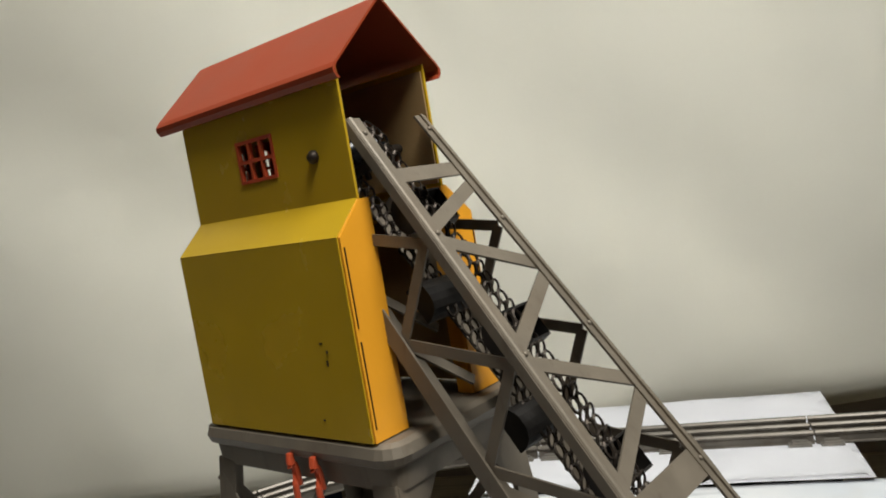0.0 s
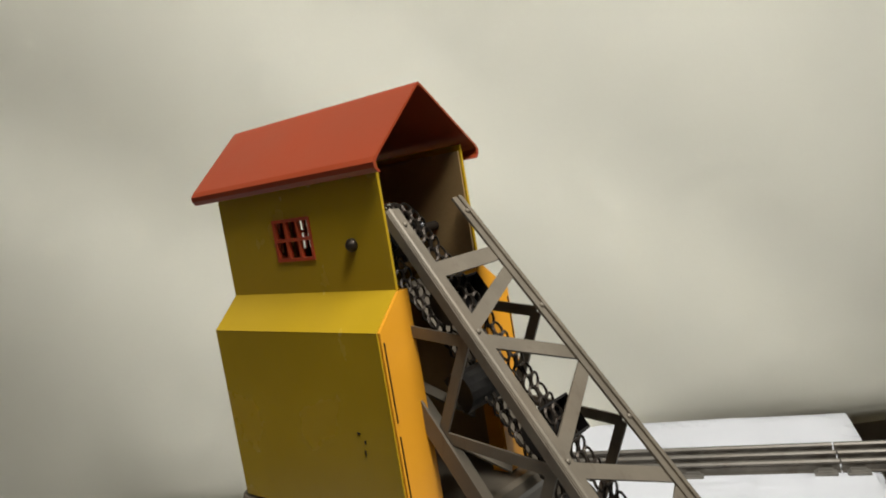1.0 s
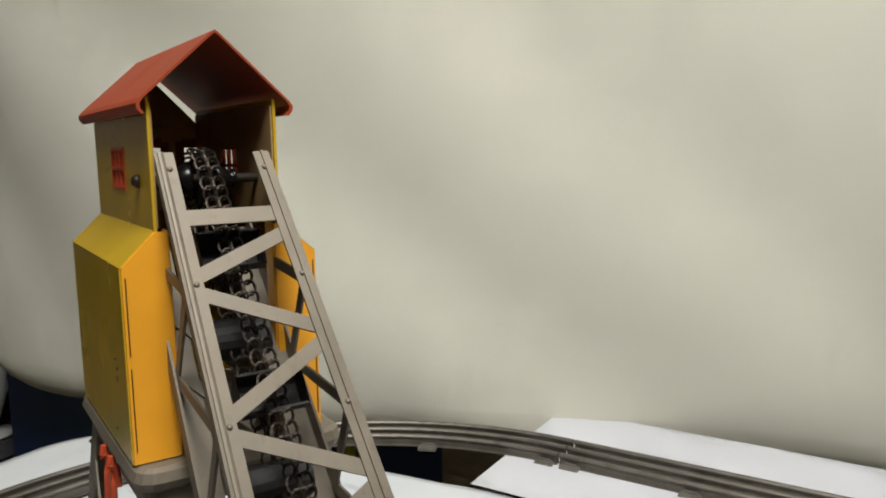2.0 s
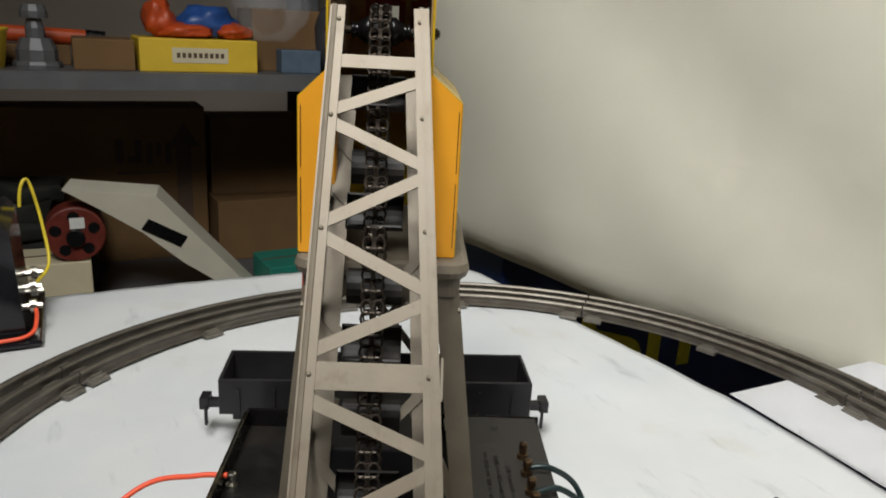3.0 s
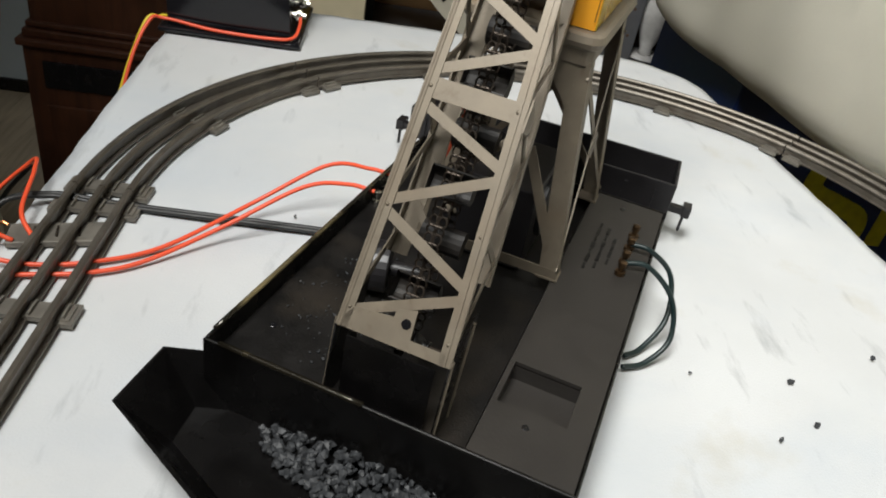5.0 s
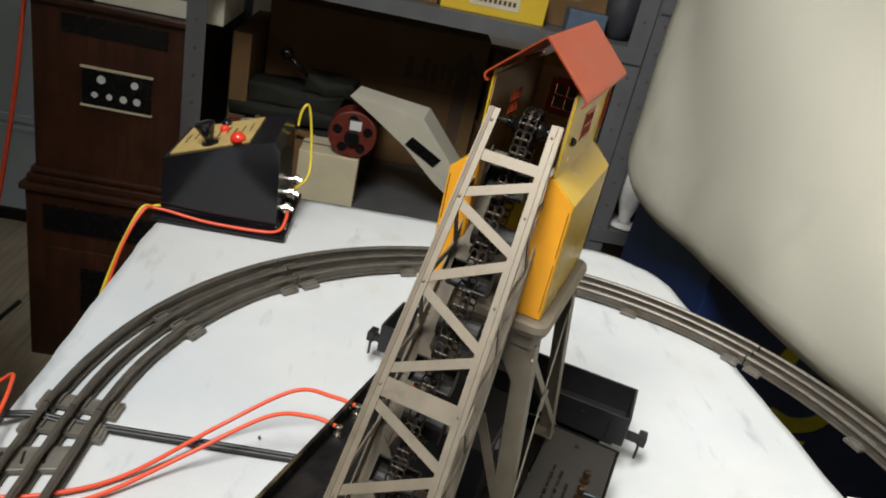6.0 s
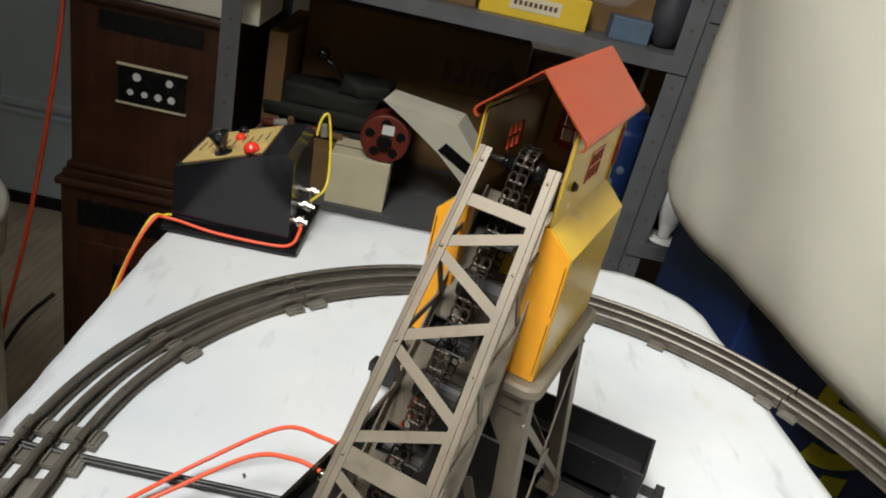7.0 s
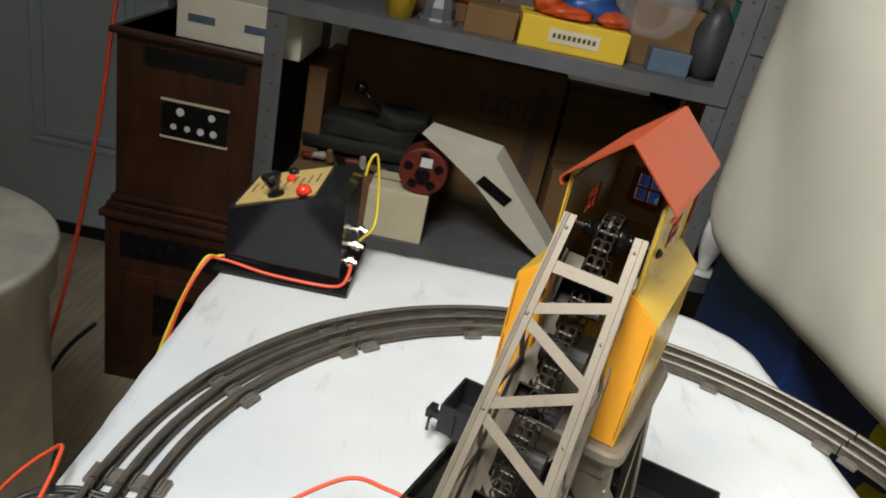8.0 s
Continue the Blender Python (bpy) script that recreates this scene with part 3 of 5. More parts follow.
def truss():
    RAIL_W, T = 0.0051, 0.0008
    DEPTH = -0.036
    top, bot = 0.128, -0.1087
    rear_top, rear_bot = 0.120, -0.075
    for side, fx in ((-1, left_x), (1, right_x)):
        bm = bmesh.new()
        c = side * RAIL_W / 2
        bar(bm, tp(fx(top) + c, top), tp(fx(bot) + c, bot), RAIL_W, T, N)
        r = part("front_rail", bm, TIN, elevator, "aluminium-painted angle rail with rivets")
        # turned edge of the angle iron, and its rolled bead
        s = side * RAIL_W
        bm = bmesh.new()
        bar(bm, tp(fx(top) + s, top, -0.0014), tp(fx(bot) + s, bot, -0.0014), 0.0030, T, (1, 0, 0))
        part("rail_flange", bm, TIN, r)
        bm = bmesh.new()
        if side > 0:
            bar(bm, tp(fx(top) + s * 0.55, top, 0.0007), tp(fx(bot) + s * 0.55, bot, 0.0007), 0.0007, 0.0009, N)
        else:
            rod(bm, tp(fx(top) + s * 0.75, top, -0.0002), tp(fx(bot) + s * 0.75, bot, -0.0002), 0.0012, seg=10)
        part("rail_bead", bm, TIN, r)
        for d in (0.122, 0.0838, 0.0425, -0.0055, -0.0561, -0.1):
            bm = bmesh.new()
            q = N.to_track_quat("Z", "Y").to_matrix().to_4x4()
            q.translation = tp(fx(d) + c * 0.8, d, 0.0003)
            lathe(bm, [(0.0009, 0), (0.0008, 0.0005), (0.0003, 0.0008)], q, 8)
            part("rivet", bm, TIN, r, smooth=True)
        bm = bmesh.new()
        bar(bm, tp(fx(rear_top) + c * 0.4, rear_top, DEPTH), tp(fx(rear_bot) + c * 0.4, rear_bot, DEPTH), RAIL_W + 0.003, T, N)
        bar(bm, tp(fx(rear_top) + s, rear_top, DEPTH + 0.0028), tp(fx(rear_bot) + s, rear_bot, DEPTH + 0.0028), 0.0056, T, (1, 0, 0))
        part("rear_rail", bm, TIN, elevator)
        # side lattice
        fr = [0.0838, 0.0425, -0.0004, -0.0561, -0.1]
        rr = [0.109, 0.068, 0.025, -0.020, -0.064]
        for k in range(5):
            pairs = [(fr[k], rr[k])] + ([(fr[k], rr[k + 1])] if k < 4 else [])
            for a, b in pairs:
                bm = bmesh.new()
                xa, xb = fx(a) + s - side * 0.001, fx(b) + s - side * 0.001
                bar(bm, tp(xa, a, -0.004), tp(xb, b, DEPTH + 0.004), 0.0034, T, (1, 0, 0))
                part("lattice_bar", bm, TIN, elevator)

    def cross(a, b, da, db, w, n=-0.0006):
        bm = bmesh.new()
        bar(bm, tp(a(da) if callable(a) else a, da, n), tp(b(db) if callable(b) else b, db, n), w, T, N)
        part("lattice_bar", bm, TIN, elevator)
    lx, rx = (lambda d: left_x(d) - 0.002), (lambda d: right_x(d) + 0.002)
    cross(lx, rx, 0.1055, 0.1055, 0.0052)
    nodes = [("R", 0.1009), ("L", 0.0838), ("R", 0.0642), ("L", 0.0425), ("R", 0.0205), ("L", -0.0004)]
    low = [("L", -0.0109), ("R", -0.0312), ("L", -0.0561), ("R", -0.0800), ("L", -0.1035)]
    for run in (nodes, low):
        for k, ((s0, d0), (s1, d1)) in enumerate(zip(run, run[1:])):
            # neighbouring bars meet on the rail a little apart
            cross(lx if s0 == "L" else rx, lx if s1 == "L" else rx, d0 - 0.0022, d1 + 0.0022, 0.0044, -0.0006 - 0.0002 * (k % 2))
    bm = bmesh.new()
    bar(bm, tp(lx(-0.006), -0.0058, -0.0004), tp(rx(-0.006), -0.0058, -0.0004), 0.0088, T, N)
    part("stiffener_plate", bm, TIN, elevator)
    # the stiffener is folded round the side of the rail
    bm = bmesh.new()
    xs = right_x(-0.006) + RAIL_W + 0.0006
    plate(bm, [tp(xs, 0.001, 0.0), tp(xs, -0.0125, 0.0), tp(xs, -0.0115, -0.0125), tp(xs, -0.0035, -0.0125)], (T, 0, 0))
    part("stiffener_plate", bm, TIN, elevator)
    # foot plate with a round hole and a window at its corner
    bm = bmesh.new()
    l, r = left_x(-0.1) - 0.003, right_x(-0.1) + 0.003
    n0 = -0.0004
    plate(bm, [tp(l, -0.1040, n0), tp(l, -0.1087, n0), tp(r, -0.1087, n0), tp(r, -0.1040, n0)], N * T)
    plate(bm, [tp(l, -0.1040, n0), tp(0.002, -0.1040, n0), tp(0.002, -0.0975, n0), tp(l + 0.003, -0.0995, n0)], N * T)
    plate(bm, [tp(0.002, -0.1040, n0), tp(0.0115, -0.1040, n0), tp(0.0105, -0.0918, n0), tp(0.002, -0.0945, n0)], N * T)
    part("foot_plate", bm, TIN, elevator)
    bm = bmesh.new()
    q = N.to_track_quat("Z", "Y").to_matrix().to_4x4()
    q.translation = tp(0.0078, -0.0985, 0.0002)
    lathe(bm, [(0.0021, 0), (0.0021, 0.0005), (0.002, 0.0006)], q, 16)
    part("foot_plate_hole", bm, PANEL_BLACK, elevator, "dark round hole")
    # rear lattice
    for a, b in ((0.09, 0.07), (0.07, 0.05), (0.045, 0.025), (0.02, 0.0), (-0.005, -0.025), (-0.03, -0.05), (-0.05, -0.07)):
        cross(lx if int(a * 1000) % 2 == 0 else rx, 0.002, a, b, 0.0036, DEPTH + 0.0008)
    # side cheeks that carry the foot down into the hopper
    for side, fx in ((-1, left_x), (1, right_x)):
        bm = bmesh.new()
        x = fx(-0.1) + side * 0.005
        plate(bm, [tp(x, -0.098), tp(x, -0.1087), Vector((x, -0.126, 0.03)), Vector((x, -0.119, 0.022)), Vector((x, -0.10, 0.03)), tp(x, -0.085, -0.02)], (side * T, 0, 0))
        part("foot_cheek", bm, BLACK, elevator, "black foot cheek")
        for q0, q1 in ((tp(x + side * 0.0012, -0.106, -0.001), Vector((x + side * 0.0012, -0.124, 0.03))), (tp(x + side * 0.0012, -0.09, -0.018), Vector((x + side * 0.0012, -0.106, 0.028)))):
            bm = bmesh.new()
            bar(bm, q0, q1, 0.0016, T, (1, 0, 0))
            part("foot_strip", bm, TIN, elevator)
    bm = bmesh.new()
    plate(bm, [tp(left_x(-0.1), -0.112, -0.002), tp(right_x(-0.1), -0.112, -0.002), Vector((right_x(-0.1), -0.121, 0.022)), Vector((left_x(-0.1), -0.121, 0.022))], (0, 0.0008, 0.0))
    part("foot_guard", bm, BLACK, elevator, "black guard under the conveyor foot")


truss()


def chain_and_buckets():
    def centre(d):
        return (left_x(d) + right_x(d)) / 2
    # one ladder link, shared by all: two round loops side by side and a cross wire
    bm = bmesh.new()
    for sx in (-0.0020, 0.0020):
        ring = []
        for k in range(10):
            a = 2 * math.pi * k / 10
            c = Vector((sx + 0.0017 * math.cos(a), 0.0022 * math.sin(a), 0.0009 * math.sin(a)))
            o = Vector((math.cos(a), math.sin(a), 0))
            ring.append([bm.verts.new(c + o * 0.00048 * math.cos(b) + Vector((0, 0, 0.00048 * math.sin(b)))) for b in (0.4, 1.97, 3.54, 5.11)])
        for k in range(10):
            a, b = ring[k], ring[(k + 1) % 10]
            for q in range(4):
                bm.faces.new((a[q], b[q], b[(q + 1) % 4], a[(q + 1) % 4]))
    rod(bm, (-0.0010, 0.0019, 0.0004), (0.0010, 0.0019, 0.0004), 0.00048, seg=6)
    link = part("chain_link", bm, CHAIN, elevator)
    mesh = link.data
    base = Matrix((Vector((1, 0, 0)), D, N)).transposed().to_4x4()
    first = True
    AX, R = 0.129, 0.0088          # upper axle along the tower, and the pitch radius
    n0 = -0.0168

    def place(d, n, tilt):
        nonlocal first
        ob = link if first else new("chain_link", mesh)
        first = False
        ob.parent = elevator
        m = base @ Matrix.Rotation(tilt, 4, "X")
        m.translation = tp(centre(d), d, n)
        ob.matrix_basis = m
    PITCH = 0.0037
    count = int((AX + 0.107) / PITCH)
    for k in range(count):
        d = AX - k * PITCH
        w = 0.22 if k % 2 else -0.22
        place(d, n0 + R, w)
        sag = 0.009 * math.sin(math.pi * k / count)
        place(d, n0 - R + sag * 0.4, w)
    for k in range(1, 7):
        a = math.pi * k / 7
        place(AX + R * math.sin(a), n0 + R * math.cos(a), -a)
    for d, half in ((AX, 0.0205), (-0.107, 0.019)):
        bm = bmesh.new()
        cxd = 0.0 if d > 0 else 0.003
        rod(bm, tp(cxd - half, d, n0), tp(cxd + half, d, n0), 0.0016)
        part("axle", bm, CHAIN, elevator, "dark steel axle")
        bm = bmesh.new()
        c = tp(centre(d), d, n0)
        rod(bm, c - Vector((0.0008, 0, 0)), c + Vector((0.0008, 0, 0)), 0.0074, seg=18)
        for k in range(9):
            a = 2 * math.pi * k / 9
            bar(bm, c + (D * math.cos(a) + N * math.sin(a)) * 0.006, c + (D * math.cos(a) + N * math.sin(a)) * 0.0094, 0.0016, 0.0012, (1, 0, 0))
        part("sprocket", bm, CHAIN, elevator, "oily dark sprocket wheel")
        for sx in (-1, 1):
            bm = bmesh.new()
            m = Matrix.Rotation(radians(90 * sx), 4, "Y")
            m.translation = c
            lathe(bm, [(0.0022, 0.0034), (0.0052, 0.0038), (0.0054, 0.0052), (0.0036, 0.0078), (0.0022, 0.0098), (0.0030, 0.0102), (0.0030, 0.0112), (0.0016, 0.0114)], m, 18)
            part("bobbin", bm, BLACK, elevator, "glossy black turned bobbin on the axle", smooth=True)

    # a bucket: a rounded scoop with end cheeks
    def bucket(m):
        bm = bmesh.new()
        prof = [(0.0, 0.0062), (-0.0036, 0.0064), (-0.0052, 0.0058), (-0.0064, 0.0044), (-0.0071, 0.0024), (-0.0072, 0.0), (-0.0068, -0.0022), (-0.0056, -0.0042), (-0.0036, -0.0054), (-0.0015, -0.0059), (0.0, -0.0059)]
        w = 0.0098
        inn = [(a * 0.86 - 0.0001, b * 0.88) for a, b in prof]
        L = [[bm.verts.new((x, a, -b)) for b, a in p] for x, p in ((-w, prof), (w, prof), (-w + 0.0007, inn), (w - 0.0007, inn))]
        k = len(prof)
        for i in range(k - 1):
            bm.faces.new((L[0][i], L[0][i + 1], L[1][i + 1], L[1][i]))
            bm.faces.new((L[2][i], L[3][i], L[3][i + 1], L[2][i + 1]))
        bm.faces.new(L[0])
        bm.faces.new(L[1][::-1])
        bm.faces.new((L[0][0], L[1][0], L[3][0], L[2][0]))
        bm.faces.new((L[0][-1], L[2][-1], L[3][-1], L[1][-1]))
        bmesh.ops.transform(bm, matrix=m, verts=bm.verts)
        part("bucket", bm, BUCKET, elevator, "black rounded conveyor bucket")
    for d in (0.0985, 0.0525, 0.0065, -0.0395, -0.0855):
        m = base.copy()
        m.translation = tp(centre(d), d, -0.0075)
        bucket(m @ Matrix.Rotation(math.pi, 4, "X"))
    for d in (0.0755, 0.0295, -0.0165, -0.0625):
        m = base.copy()
        m.translation = tp(centre(d), d, -0.0275)
        bucket(m)


chain_and_buckets()


def base():
    bx0, bx1, by0, by1 = -0.078, 0.093, -0.128, 0.122
    split = 0.0455
    # pressed base: skirt, rim and sunk left half
    t = 0.002
    for c, d in ((((bx0 + bx1) / 2, by0 + t / 2, BASE_Z / 2), (bx1 - bx0, t, BASE_Z)),
                 (((bx0 + bx1) / 2, by1 - t / 2, BASE_Z / 2), (bx1 - bx0, t, BASE_Z)),
                 ((bx0 + t / 2, (by0 + by1) / 2, BASE_Z / 2), (t, by1 - by0 - 2 * t, BASE_Z)),
                 ((bx1 - t / 2, (by0 + by1) / 2, BASE_Z / 2 - 0.002), (t, by1 - by0 - 2 * t, BASE_Z - 0.004))):
        bm = bmesh.new()
        box(bm, c, d)
        part("base_skirt", bm, BLACK, elevator, "glossy black enamelled base skirt", bevel=0.0008)
    bm = bmesh.new()
    box(bm, ((bx0 + split) / 2, (by0 + by1) / 2, 0.034), (split - bx0 - 0.004, by1 - by0 - 0.0045, 0.002))
    part("base_basin", bm, BASIN, elevator, "scuffed black sunk basin of the base")
    bm = bmesh.new()
    wire(bm, [(bx0 + 0.001, by0 + 0.008, BASE_Z), (bx0 + 0.001, 0.0, BASE_Z), (bx0 + 0.001, by1 - 0.008, BASE_Z)], 0.0014)
    wire(bm, [(bx0 + 0.008, by0 + 0.001, BASE_Z), (0.0, by0 + 0.001, BASE_Z)], 0.0014)
    part("base_rim", bm, RIM, elevator, "rolled rim worn to bare metal, with its gilt highlight painted in", smooth=True)
    # grey deck with a sunk square pocket
    bm = bmesh.new()
    hx0, hx1, hy0, hy1 = 0.048, 0.080, -0.094, -0.066
    z0, z1 = BASE_Z - 0.0025, BASE_Z - 0.0005
    for a, b, c, e in ((split, bx1 - 0.0022, by0 + 0.0022, hy0), (split, bx1 - 0.0022, hy1, by1 - 0.0022), (split, hx0, hy0, hy1), (hx1, bx1 - 0.0022, hy0, hy1)):
        box(bm, ((a + b) / 2, (c + e) / 2, (z0 + z1) / 2), (b - a, e - c, z1 - z0))
    box(bm, (split + 0.001, (by0 + by1) / 2, 0.0385), (0.002, by1 - by0 - 0.006, 0.0095))
    deck = part("base_deck", bm, BASE_GREY, elevator, "matt dark grey deck with worn print")
    bm = bmesh.new()
    box(bm, ((hx0 + hx1) / 2, (hy0 + hy1) / 2, BASE_Z - 0.012), (hx1 - hx0 + 0.002, hy1 - hy0 + 0.002, 0.0012))
    for a, b, c, e in ((hx0, hx1, hy1 + 0.0003, hy1 + 0.0013), (hx0, hx1, hy0 - 0.0013, hy0 - 0.0003), (hx0 - 0.001, hx0, hy0, hy1), (hx1, hx1 + 0.001, hy0, hy1)):
        box(bm, ((a + b) / 2, (c + e) / 2, BASE_Z - 0.0075), (b - a, e - c, 0.0085))
    part("pocket", bm, BASE_GREY, deck, "sunk square pocket")
    # printed lines on the deck, as bars
    for x, n, y0 in ((0.058, 7, 0.03), (0.0635, 6, 0.034), (0.069, 4, 0.042)):
        for k in range(n):
            bm = bmesh.new()
            box(bm, (x, y0 + k * 0.0082, BASE_Z - 0.0003), (0.0016 + 0.0006 * (k % 2), 0.0056 + 0.001 * (k % 3), 0.0003))
            part("print_bar", bm, BLACK, deck, "worn dark printed line")
    # hopper scoop in front
    bm = bmesh.new()
    rim = [(-0.0975, -0.130), (-0.094, -0.166), (-0.03, -0.192), (0.04, -0.197), (0.104, -0.172), (0.108, -0.132), (0.052, -0.101), (-0.028, -0.100)]
    flo = [(-0.078, -0.134), (-0.074, -0.155), (-0.024, -0.176), (0.034, -0.18), (0.086, -0.16), (0.088, -0.137), (0.044, -0.112), (-0.024, -0.112)]
    vo = [bm.verts.new((x, y, 0.033)) for x, y in rim]
    vi = [bm.verts.new((x * 0.985, (y + 0.145) * 0.96 - 0.145, 0.033)) for x, y in rim]
    vf = [bm.verts.new((x, y, 0.0085)) for x, y in flo]
    vu = [bm.verts.new((x * 1.02, y, 0.003)) for x, y in flo]
    k = len(rim)
    for i in range(k):
        j = (i + 1) % k
        bm.faces.new((vo[i], vo[j], vi[j], vi[i]))
        bm.faces.new((vi[i], vi[j], vf[j], vf[i]))
        bm.faces.new((vo[j], vo[i], vu[i], vu[j]))
    bm.faces.new(vf)
    bm.faces.new(vu[::-1])
    part("hopper", bm, BLACK, elevator, "glossy black coal scoop in front of the base", bevel=0.0006)
    # motor under the tower
    bm = bmesh.new()
    box(bm, (0.0, 0.045, 0.062), (0.05, 0.06, 0.050))
    rod(bm, (-0.028, 0.05, 0.065), (0.028, 0.05, 0.065), 0.02, seg=20)
    part("motor", bm, CAR_BLACK, elevator, "dark motor block under the tower", bevel=0.001)
    bm = bmesh.new()
    rod(bm, (-0.044, -0.044, 0.05), (-0.030, -0.040, 0.05), 0.0135, seg=24)
    rod(bm, (-0.030, -0.040, 0.05), (-0.014, -0.036, 0.05), 0.004, seg=12)
    part("drive_drum", bm, CAR_BLACK, elevator, "round black drum beside the conveyor", bevel=0.0008)
    # screw terminals
    for x, ys in ((0.078, (0.078, 0.062, 0.046, 0.034)), (-0.072, (0.058, 0.033))):
        for y in ys:
            z = BASE_Z - 0.001 if x > 0 else 0.035
            bm = bmesh.new()
            lathe(bm, [(0.003, z), (0.003, z + 0.003), (0.0016, z + 0.003), (0.0016, z + 0.006), (0.0024, z + 0.006), (0.0024, z + 0.009), (0.0013, z + 0.0095)],
                  Matrix.Translation((x, y, 0)), 12)
            part("terminal", bm, BRASS if x > 0 else BRIGHT_METAL, elevator, "small screw terminal")
    for x, y, z in ((-0.0635, -0.094, 0.0352), (0.066, 0.108, BASE_Z - 0.0004), (0.064, -0.103, BASE_Z - 0.0004)):
        bm = bmesh.new()
        lathe(bm, [(0.0018, z), (0.0018, z + 0.0002), (0.0016, z + 0.0003)], Matrix.Translation((x, y, 0)), 12)
        part("screw_hole", bm, PANEL_BLACK, elevator)


base()


def coal(name, count, centre, spread, size, label, top):
    bm = bmesh.new()
    rnd = random.Random(5)
    for k in range(count):
        r, a = math.sqrt(rnd.random()), rnd.random() * 6.283
        x, y = centre[0] + spread[0] * r * math.cos(a), centre[1] + spread[1] * r * math.sin(a)
        z = centre[2] + top * (1 - r) * rnd.random()
        s = size * rnd.uniform(0.6, 1.3)
        m = pose(x, y, z + s * 0.4, rnd.uniform(0, 360), rnd.uniform(0, 360), rnd.uniform(0, 360)) @ Matrix.Diagonal((s, s * rnd.uniform(0.6, 1), s * rnd.uniform(0.5, 0.8), 1))
        v = bmesh.ops.create_icosphere(bm, subdivisions=1, radius=0.6, matrix=m)["verts"]
        for q in v:
            q.co += Vector((rnd.uniform(-1, 1), rnd.uniform(-1, 1), rnd.uniform(-1, 1))) * s * 0.14
    ob = part(name, bm, COAL)
    return tagged(ob, label, "coal", kind="stuff")


coal("coal_heap", 620, (0.006, -0.132, 0.009), (0.050, 0.020), 0.0040, "small grey-black coal lumps in the scoop", 0.012)
coal("coal_dust", 120, (-0.035, -0.06, 0.0352), (0.035, 0.05), 0.0012, "coal grit scattered over the base", 0.0)
rnd = random.Random(11)
for k, (x, y) in enumerate(((0.1145, 0.089), (0.134, 0.031), (0.190, 0.056), (0.205, 0.026), (0.186, 0.004), (-0.130, 0.038), (-0.098, 0.03), (0.24, 0.11))):
    bm = bmesh.new()
    s = 0.0016 if k in (0, 1, 5, 6) else 0.0026
    bmesh.ops.create_icosphere(bm, subdivisions=1, radius=s, matrix=pose(x, y, s * 0.55, 20 * k, 35 * k, 60 * k) @ Matrix.Diagonal((1, 0.7, 0.55, 1)))
    for v in bm.verts:
        v.co += Vector((rnd.uniform(-1, 1), rnd.uniform(-1, 1), 0)) * s * 0.25
    tagged(part("coal_lump", bm, COAL), "small dark lump of coal on the white cloth", "coal lump", "stray coal lumps")


# ---- dump car ----
def dump_car():
    car = thing("dump_car", pose(-0.0045, 0.171, 0, 0, 0, 2.5), "black toy dump car with open trough behind the tower", "toy railcar")
    L, W, z0, z1 = 0.195, 0.043, 0.027, 0.051
    t = 0.0022
    bm = bmesh.new()
    box(bm, (0, 0, z0 + t / 2), (L - 2 * t, W - 2 * t, t))
    part("trough_floor", bm, CAR_BLACK, car)
    for q in (-1, 1):
        bm = bmesh.new()
        box(bm, (0, q * (W / 2 - t / 2), (z0 + z1) / 2), (L, t, z1 - z0))
        part("trough_side", bm, CAR_BLACK, car, bevel=0.0005)
        bm = bmesh.new()
        box(bm, (q * (L / 2 - t / 2), 0, (z0 + z1) / 2), (t, W - 2 * t, z1 - z0))
        part("trough_end", bm, CAR_BLACK, car, bevel=0.0005)
    for k in range(9):
        bm = bmesh.new()
        box(bm, (-L / 2 + 0.012 + k * 0.0214, -W / 2 - 0.0006, z0 + 0.009), (0.0022, 0.0014, 0.017))
        part("rib", bm, CAR_BLACK, car)
    bm = bmesh.new()
    box(bm, (0, 0, 0.022), (L - 0.012, 0.022, 0.009))
    part("underframe", bm, CAR_BLACK, car, bevel=0.0006)
    for s in (-1, 1):
        bm = bmesh.new()
        box(bm, (s * 0.065, 0, 0.012), (0.036, 0.03, 0.010))
        truck = part("truck", bm, CAR_BLACK, car, bevel=0.0008)
        for dx in (-0.012, 0.012):
            for dy in (-0.014, 0.014):
                bm = bmesh.new()
                rod(bm, (s * 0.065 + dx, dy - 0.002, 0.0078), (s * 0.065 + dx, dy + 0.002, 0.0078), 0.0078, seg=20)
                part("wheel", bm, CHAIN, truck)
        bm = bmesh.new()
        box(bm, (s * (L / 2 + 0.006), 0, 0.024), (0.014, 0.006, 0.005))
        box(bm, (s * (L / 2 + 0.0135), 0.002, 0.024), (0.006, 0.011, 0.008))
        box(bm, (s * (L / 2 + 0.012), -0.005, 0.016), (0.002, 0.002, 0.012))
        part("coupler", bm, CAR_BLACK, car, "black knuckle coupler", bevel=0.0005)


dump_car()

# ---- track ----
CX, CY, RAD = 0.0643, 0.1098, 0.3262
RAIL_H = 0.0112


def rail_profile():
    h = RAIL_H
    return [(-0.0035, 0.001), (-0.0035, 0.0018), (-0.0009, 0.0022), (-0.0009, h - 0.0042), (-0.0020, h - 0.003), (-0.0022, h - 0.0014), (-0.0012, h), (0.0012, h),
            (0.0022, h - 0.0014), (0.0020, h - 0.003), (0.0009, h - 0.0042), (0.0009, 0.0022), (0.0035, 0.0018), (0.0035, 0.001)]


